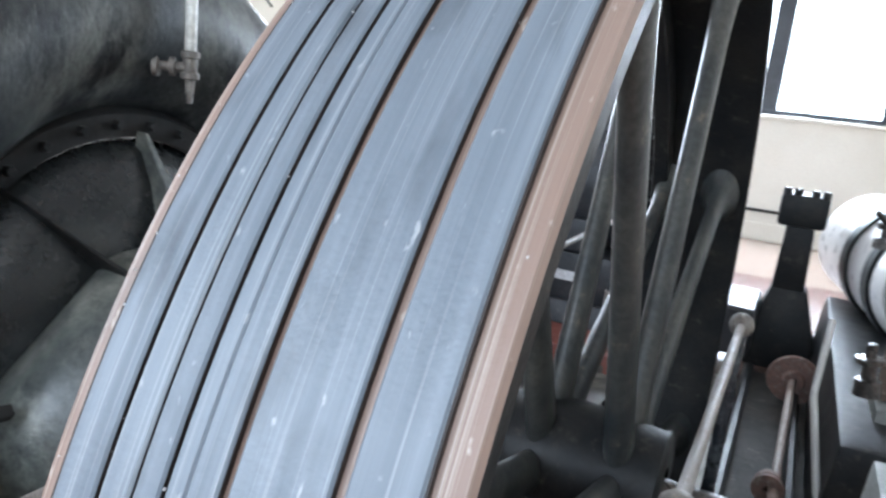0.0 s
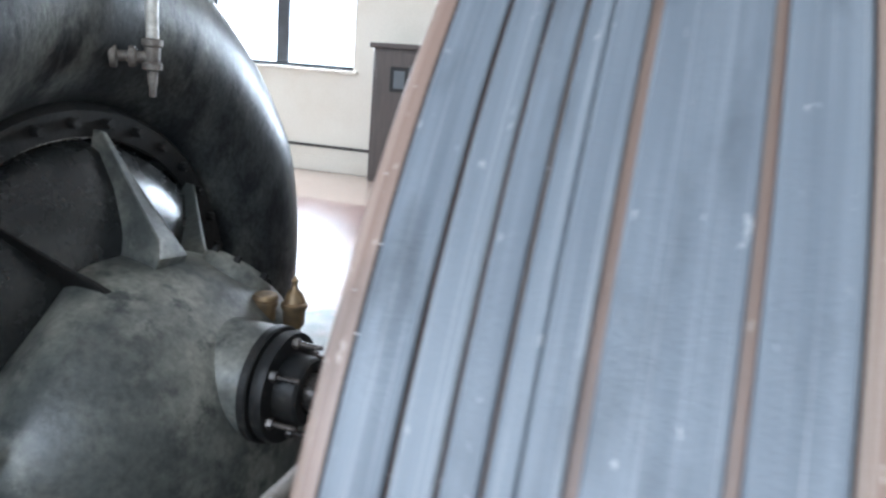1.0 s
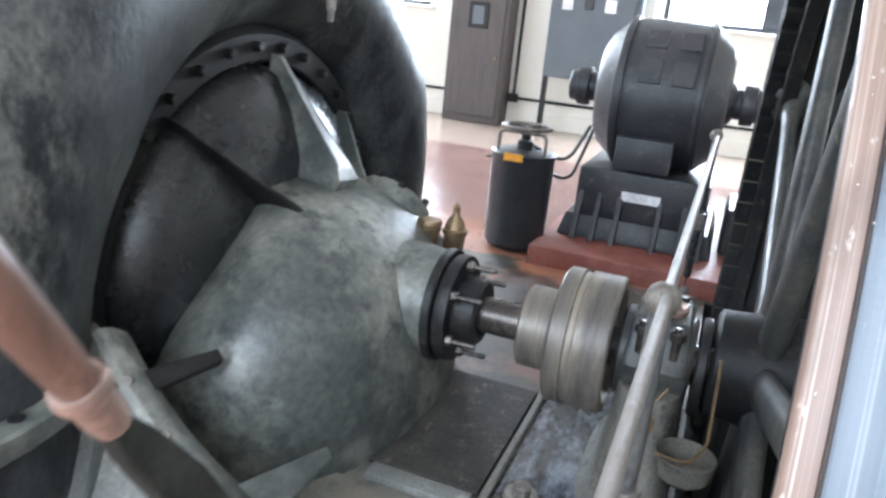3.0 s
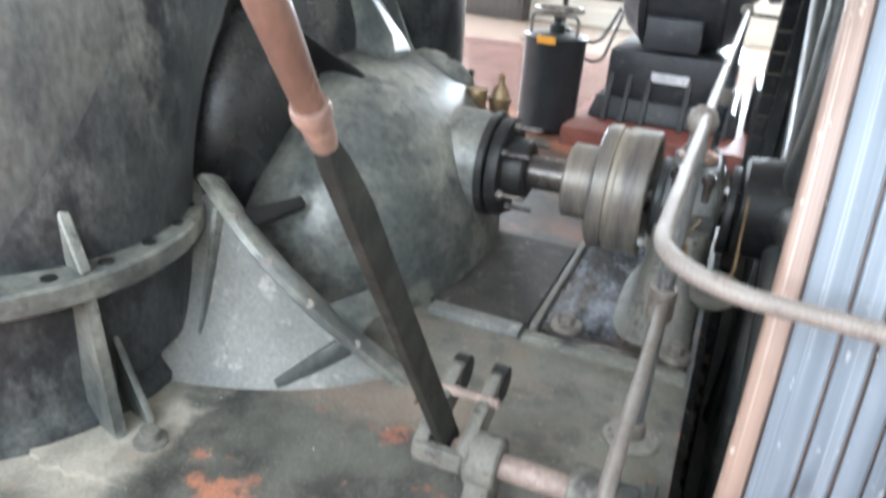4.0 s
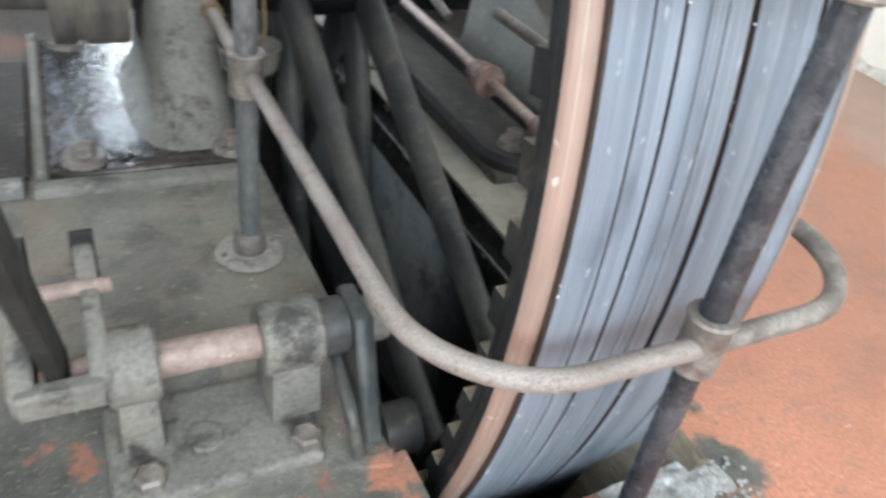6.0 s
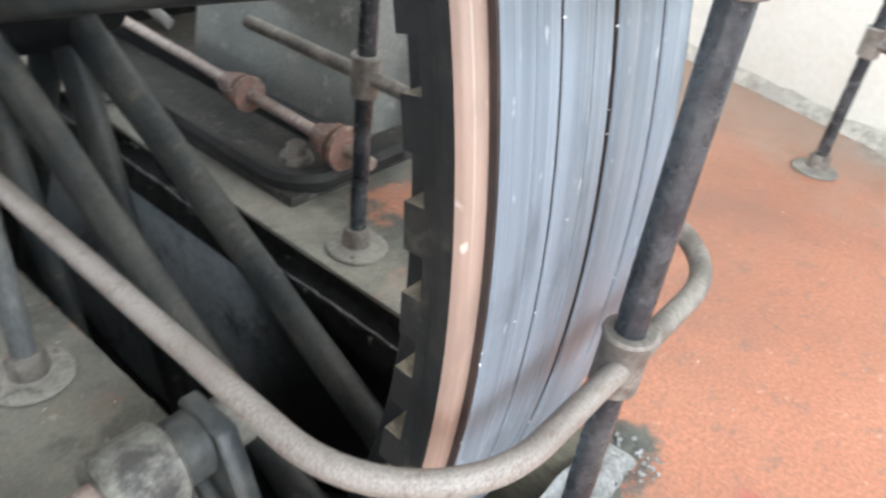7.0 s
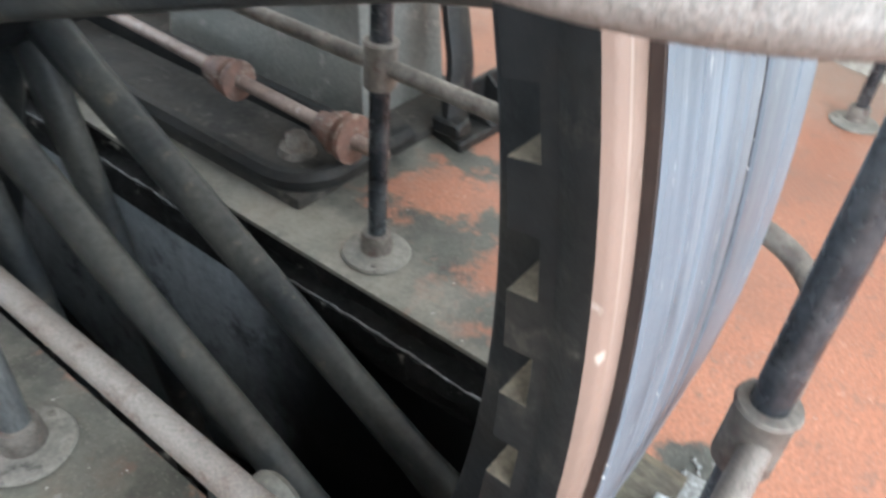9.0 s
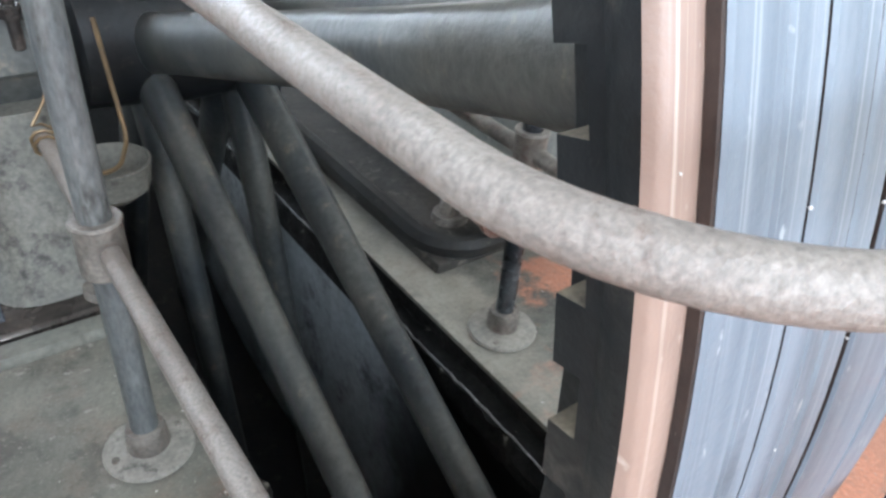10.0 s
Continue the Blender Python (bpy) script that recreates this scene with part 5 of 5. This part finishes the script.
for k, (x, y, z, h) in enumerate(((1.22, 1.75, 1.0, 0.28), (1.32, 1.7, 1.0, 0.22), (1.12, 1.8, 1.0, 0.16), (1.3, 1.35, 0.8, 0.2), (1.1, 1.05, 0.55, 0.2))):
    part("valve_gear", lathe([(0, 0.05), (h * 0.3, 0.045), (h * 0.32, 0.025), (h * 0.6, 0.025), (h * 0.62, 0.05), (h * 0.72, 0.05), (h * 0.74, 0.018), (h, 0.018), (h, 0)], (x + EX, y, z), (0.1 - 0.05 * k, 0, 1), 14), GREASY, engine, "dark valve gear spindle")
part("valve_link", sweep([(1.08 + EX, 1.8, 1.1), (1.34 + EX, 1.7, 1.16)], 0.018, 10), GREASY, engine)
part("valve_link", sweep([(1.05 + EX, 1.7, 1.17), (1.2 + EX, 1.75, 1.05)], 0.014, 10), GREASY, engine)

stand = thing("governor_stand", (0.68, 3.0, 0), "black cast-iron stand with a wide foot and a bolted head", "stand")
part("foot", taper(box(0.46, 0.94, 2.8, 3.2, -0.005, 0.50, 0.02, 2), 0.05, 0.50, 0.42, 0.5, 0.69, 3.0), IRON, stand)
part("column", taper(box(0.59, 0.78, 2.9, 3.1, 0.48, 0.90, 0.02, 2), 0.48, 0.90, 0.85, 0.9, 0.685, 3.0), IRON, stand)
part("head", box(0.545, 0.82, 2.87, 3.13, 0.89, 1.09, 0.03, 2), IRON, stand)
for x in (0.575, 0.635, 0.73, 0.79):
    part("head_bolt", hexbolt((x, 2.9, 1.08), "z", 0.026, 0.045), IRON, stand, smooth=False)

# ---- behind the pump: motor, tank, cupboard, switchboard ----
plinth = tagged(part("motor_plinth", box(-1.13, 0.2, 1.93, 3.4, -0.01, 0.12, 0.012, 2), RED_PAINT), "dull red painted concrete plinth under the motor", "plinth")
motor = thing("electric_motor", (-0.57, 2.8, 0.12), "big dusty black electric motor on a ribbed bed", "motor")
part("bed", taper(box(-1.05, -0.08, 2.3, 3.3, 0.12, 0.27, 0.02, 2), 0.12, 0.27, 0.92, 0.92, -0.57, 2.8), MOTOR, motor)
part("base", box(-0.97, -0.16, 2.38, 3.2, 0.26, 0.57, 0.02, 2), MOTOR, motor)
for x in (-0.95, -0.83, -0.70, -0.45, -0.30, -0.18):
    part("bed_rib", plate([(x, 2.24, 0.12), (x, 2.40, 0.12), (x, 2.38, 0.42)], (0.035, 0, 0), 0.004), MOTOR, motor)
part("body", lathe([(-0.40, 0.0), (-0.40, 0.30), (-0.37, 0.36), (-0.30, 0.42), (-0.27, 0.455), (-0.14, 0.472), (0.14, 0.472), (0.27, 0.455), (0.30, 0.42), (0.37, 0.36), (0.40, 0.30), (0.40, 0.0)], (-0.57, 2.8, 1.04), "x", 56), MOTOR, motor)
for s in (-0.25, 0.22):
    part("shell_rib", lathe([(s, 0.45), (s, 0.484), (s + 0.03, 0.484), (s + 0.03, 0.45)], (-0.57, 2.8, 1.04), "x", 56), MOTOR, motor)
for a, x in ((20, -0.70), (48, -0.70), (20, -0.50), (48, -0.50)):
    c, sn = math.cos(radians(a)), math.sin(radians(a))
    o = Vector((x, 2.8 - 0.462 * c, 1.04 + 0.462 * sn))
    t = Vector((0, sn, c)) * 0.075
    part("vent_cover", plate([o - t, o + t, o + t + Vector((0.13, 0, 0)), o - t + Vector((0.13, 0, 0))], Vector((0, -c, sn)) * 0.014, 0.004), MOTOR, motor)
part("terminal_box", box(-0.76, -0.42, 2.30, 2.42, 0.60, 0.80, 0.012, 2), MOTOR, motor)
part("name_plate", box(-0.68, -0.44, 2.372, 2.381, 0.39, 0.45, 0), WHITE_TAG, motor, "white enamel plate", smooth=False)
for d in (-1, 1):
    part("end_bearing", lathe([(0.38, 0.15), (0.42, 0.13), (0.44, 0.095), (0.48, 0.095), (0.485, 0.125), (0.51, 0.13), (0.56, 0.125), (0.565, 0.105), (0.61, 0.10), (0.62, 0.085), (0.62, 0)], (-0.57, 2.8, 1.04), (d, 0, 0), 28), MOTOR, motor)
    for k in range(6):
        z = 0.78 + 0.035 * k
        part("vent_bar", rod((-0.57 + d * 0.385, 2.55, z), (-0.57 + d * 0.385, 3.05, z), 0.009, 8), MOTOR, motor)
part("drive_end", box(-0.05, 0.55, 2.5, 3.1, 0.12, 0.42, 0.02), MOTOR, motor)
part("cable", sweep(fillet([(-0.98, 2.6, 0.8), (-1.08, 2.5, 0.55), (-1.2, 2.35, 0.62), (-1.28, 2.25, 0.68)], 0.15), 0.012, 8), TANK, motor)
part("cable", sweep(fillet([(-0.98, 2.7, 0.75), (-1.05, 2.5, 0.42), (-1.2, 2.4, 0.5), (-1.26, 2.3, 0.66)], 0.15), 0.012, 8), TANK, motor)

tank = thing("oil_starter_tank", (-1.30, 2.2, 0), "black cylindrical starter tank with a handwheel and orange tag", "tank")
part("shell", lathe([(0.02, 0), (0.02, 0.17), (0.05, 0.195), (0.60, 0.20), (0.61, 0.205), (0.63, 0.205), (0.64, 0.19), (0.65, 0)], (-1.30, 2.2, 0), "z", 48), TANK, tank)
part("orange_tag", box(-1.37, -1.25, 1.985, 1.995, 0.60, 0.645, 0), ORANGE_TAG, tank, "orange tag", smooth=False)
part("neck", lathe([(0.64, 0.05), (0.70, 0.05), (0.71, 0.03), (0.78, 0.03), (0.79, 0)], (-1.30, 2.2, 0), "z", 20), IRON, tank)
wheel_path = [(-1.30 + 0.15 * math.cos(radians(12 * k)), 2.2 + 0.15 * math.sin(radians(12 * k)), 0.79) for k in range(31)]
part("handwheel", sweep(wheel_path, 0.013, 10, cap=False), STEEL, tank, "bright worn handwheel")
for k in range(3):
    a = radians(60 * k + 10)
    part("spoke", rod((-1.30 - 0.15 * math.cos(a), 2.2 - 0.15 * math.sin(a), 0.785), (-1.30 + 0.15 * math.cos(a), 2.2 + 0.15 * math.sin(a), 0.785), 0.009, 8), IRON, tank)
part("frame_hoop", sweep(fillet([(-1.45, 2.12, 0.64), (-1.45, 2.12, 0.76), (-1.15, 2.12, 0.76), (-1.15, 2.12, 0.64)], 0.03), 0.01, 8), STEEL, tank)
part("tap", rod((-1.53, 2.15, 0.58), (-1.47, 2.17, 0.58), 0.012, 8), STEEL, tank)

cup = thing("wooden_cupboard", (-3.54, 7.68, 0), "tall dark brown wooden cupboard with a small glazed hatch", "cupboard")
part("body", box(-3.98, -3.13, 7.50, 7.87, 0.0, 1.86, 0.01), DOOR_WOOD, cup, smooth=False)
part("cornice", box(-4.03, -3.08, 7.45, 7.87, 1.86, 1.93, 0.012), DOOR_WOOD, cup, smooth=False)
part("door", box(-3.92, -3.19, 7.475, 7.50, 0.1, 1.82, 0.006), DOOR_WOOD, cup, smooth=False)
part("hatch_frame", box(-3.70, -3.42, 7.455, 7.475, 1.28, 1.62, 0.006), IRON, cup, smooth=False)
part("hatch_pane", box(-3.64, -3.48, 7.449, 7.455, 1.33, 1.57, 0), PANEL, cup, smooth=False)
part("handle", rod((-3.26, 7.44, 0.9), (-3.26, 7.48, 0.9), 0.02, 12), BRASS, cup)

board = thing("switchboard", (-2.2, 7.7, 0), "slate grey switchboard panel on dark legs", "switchboard")
part("panel", box(-2.60, -1.50, 7.55, 7.62, 0.75, 1.86, 0.008), PANEL, board, smooth=False)
part("side_panel", box(-1.49, -1.42, 7.55, 7.85, 0.75, 1.86, 0.008), PANEL, board, smooth=False)
for x in (-2.56, -1.48):
    part("leg", box(x - 0.035, x + 0.035, 7.56, 7.62, 0.0, 0.76, 0.005), IRON, board, smooth=False)
for x in (-2.38, -1.82):
    part("meter", box(x - 0.07, x + 0.07, 7.535, 7.55, 1.62, 1.78, 0.006), WHITE_TAG, board, "white meter face", smooth=False)
part("switch", box(-2.16, -2.04, 7.53, 7.55, 1.64, 1.78, 0.006), MOTOR, board, smooth=False)
part("top_fitting", box(-2.22, -1.87, 7.55, 7.62, 1.86, 1.92, 0.01), MOTOR, board, smooth=False)

conduit = thing("wall_conduit", (-3.05, 7.87, 0.3), "dark electric conduit running down and along the wall", "conduit")
part("pipe", sweep([(-3.05, 7.86, 3.9), (-3.05, 7.86, 0.37)], 0.022, 10), IRON, conduit)
part("pipe", sweep([(-7.0, 7.862, 0.38), (2.6, 7.862, 0.38)], 0.02, 10), IRON, conduit)
part("junction_box", box(-3.12, -2.98, 7.82, 7.875, 0.32, 0.44, 0.008), IRON, conduit, smooth=False)
pil = tagged(part("trim", box(-1.48, -1.28, 7.78, 7.905, 0.0, RH, 0.01), WALL, smooth=False), "cream painted wall pier beside the window", "pier", kind="structure")
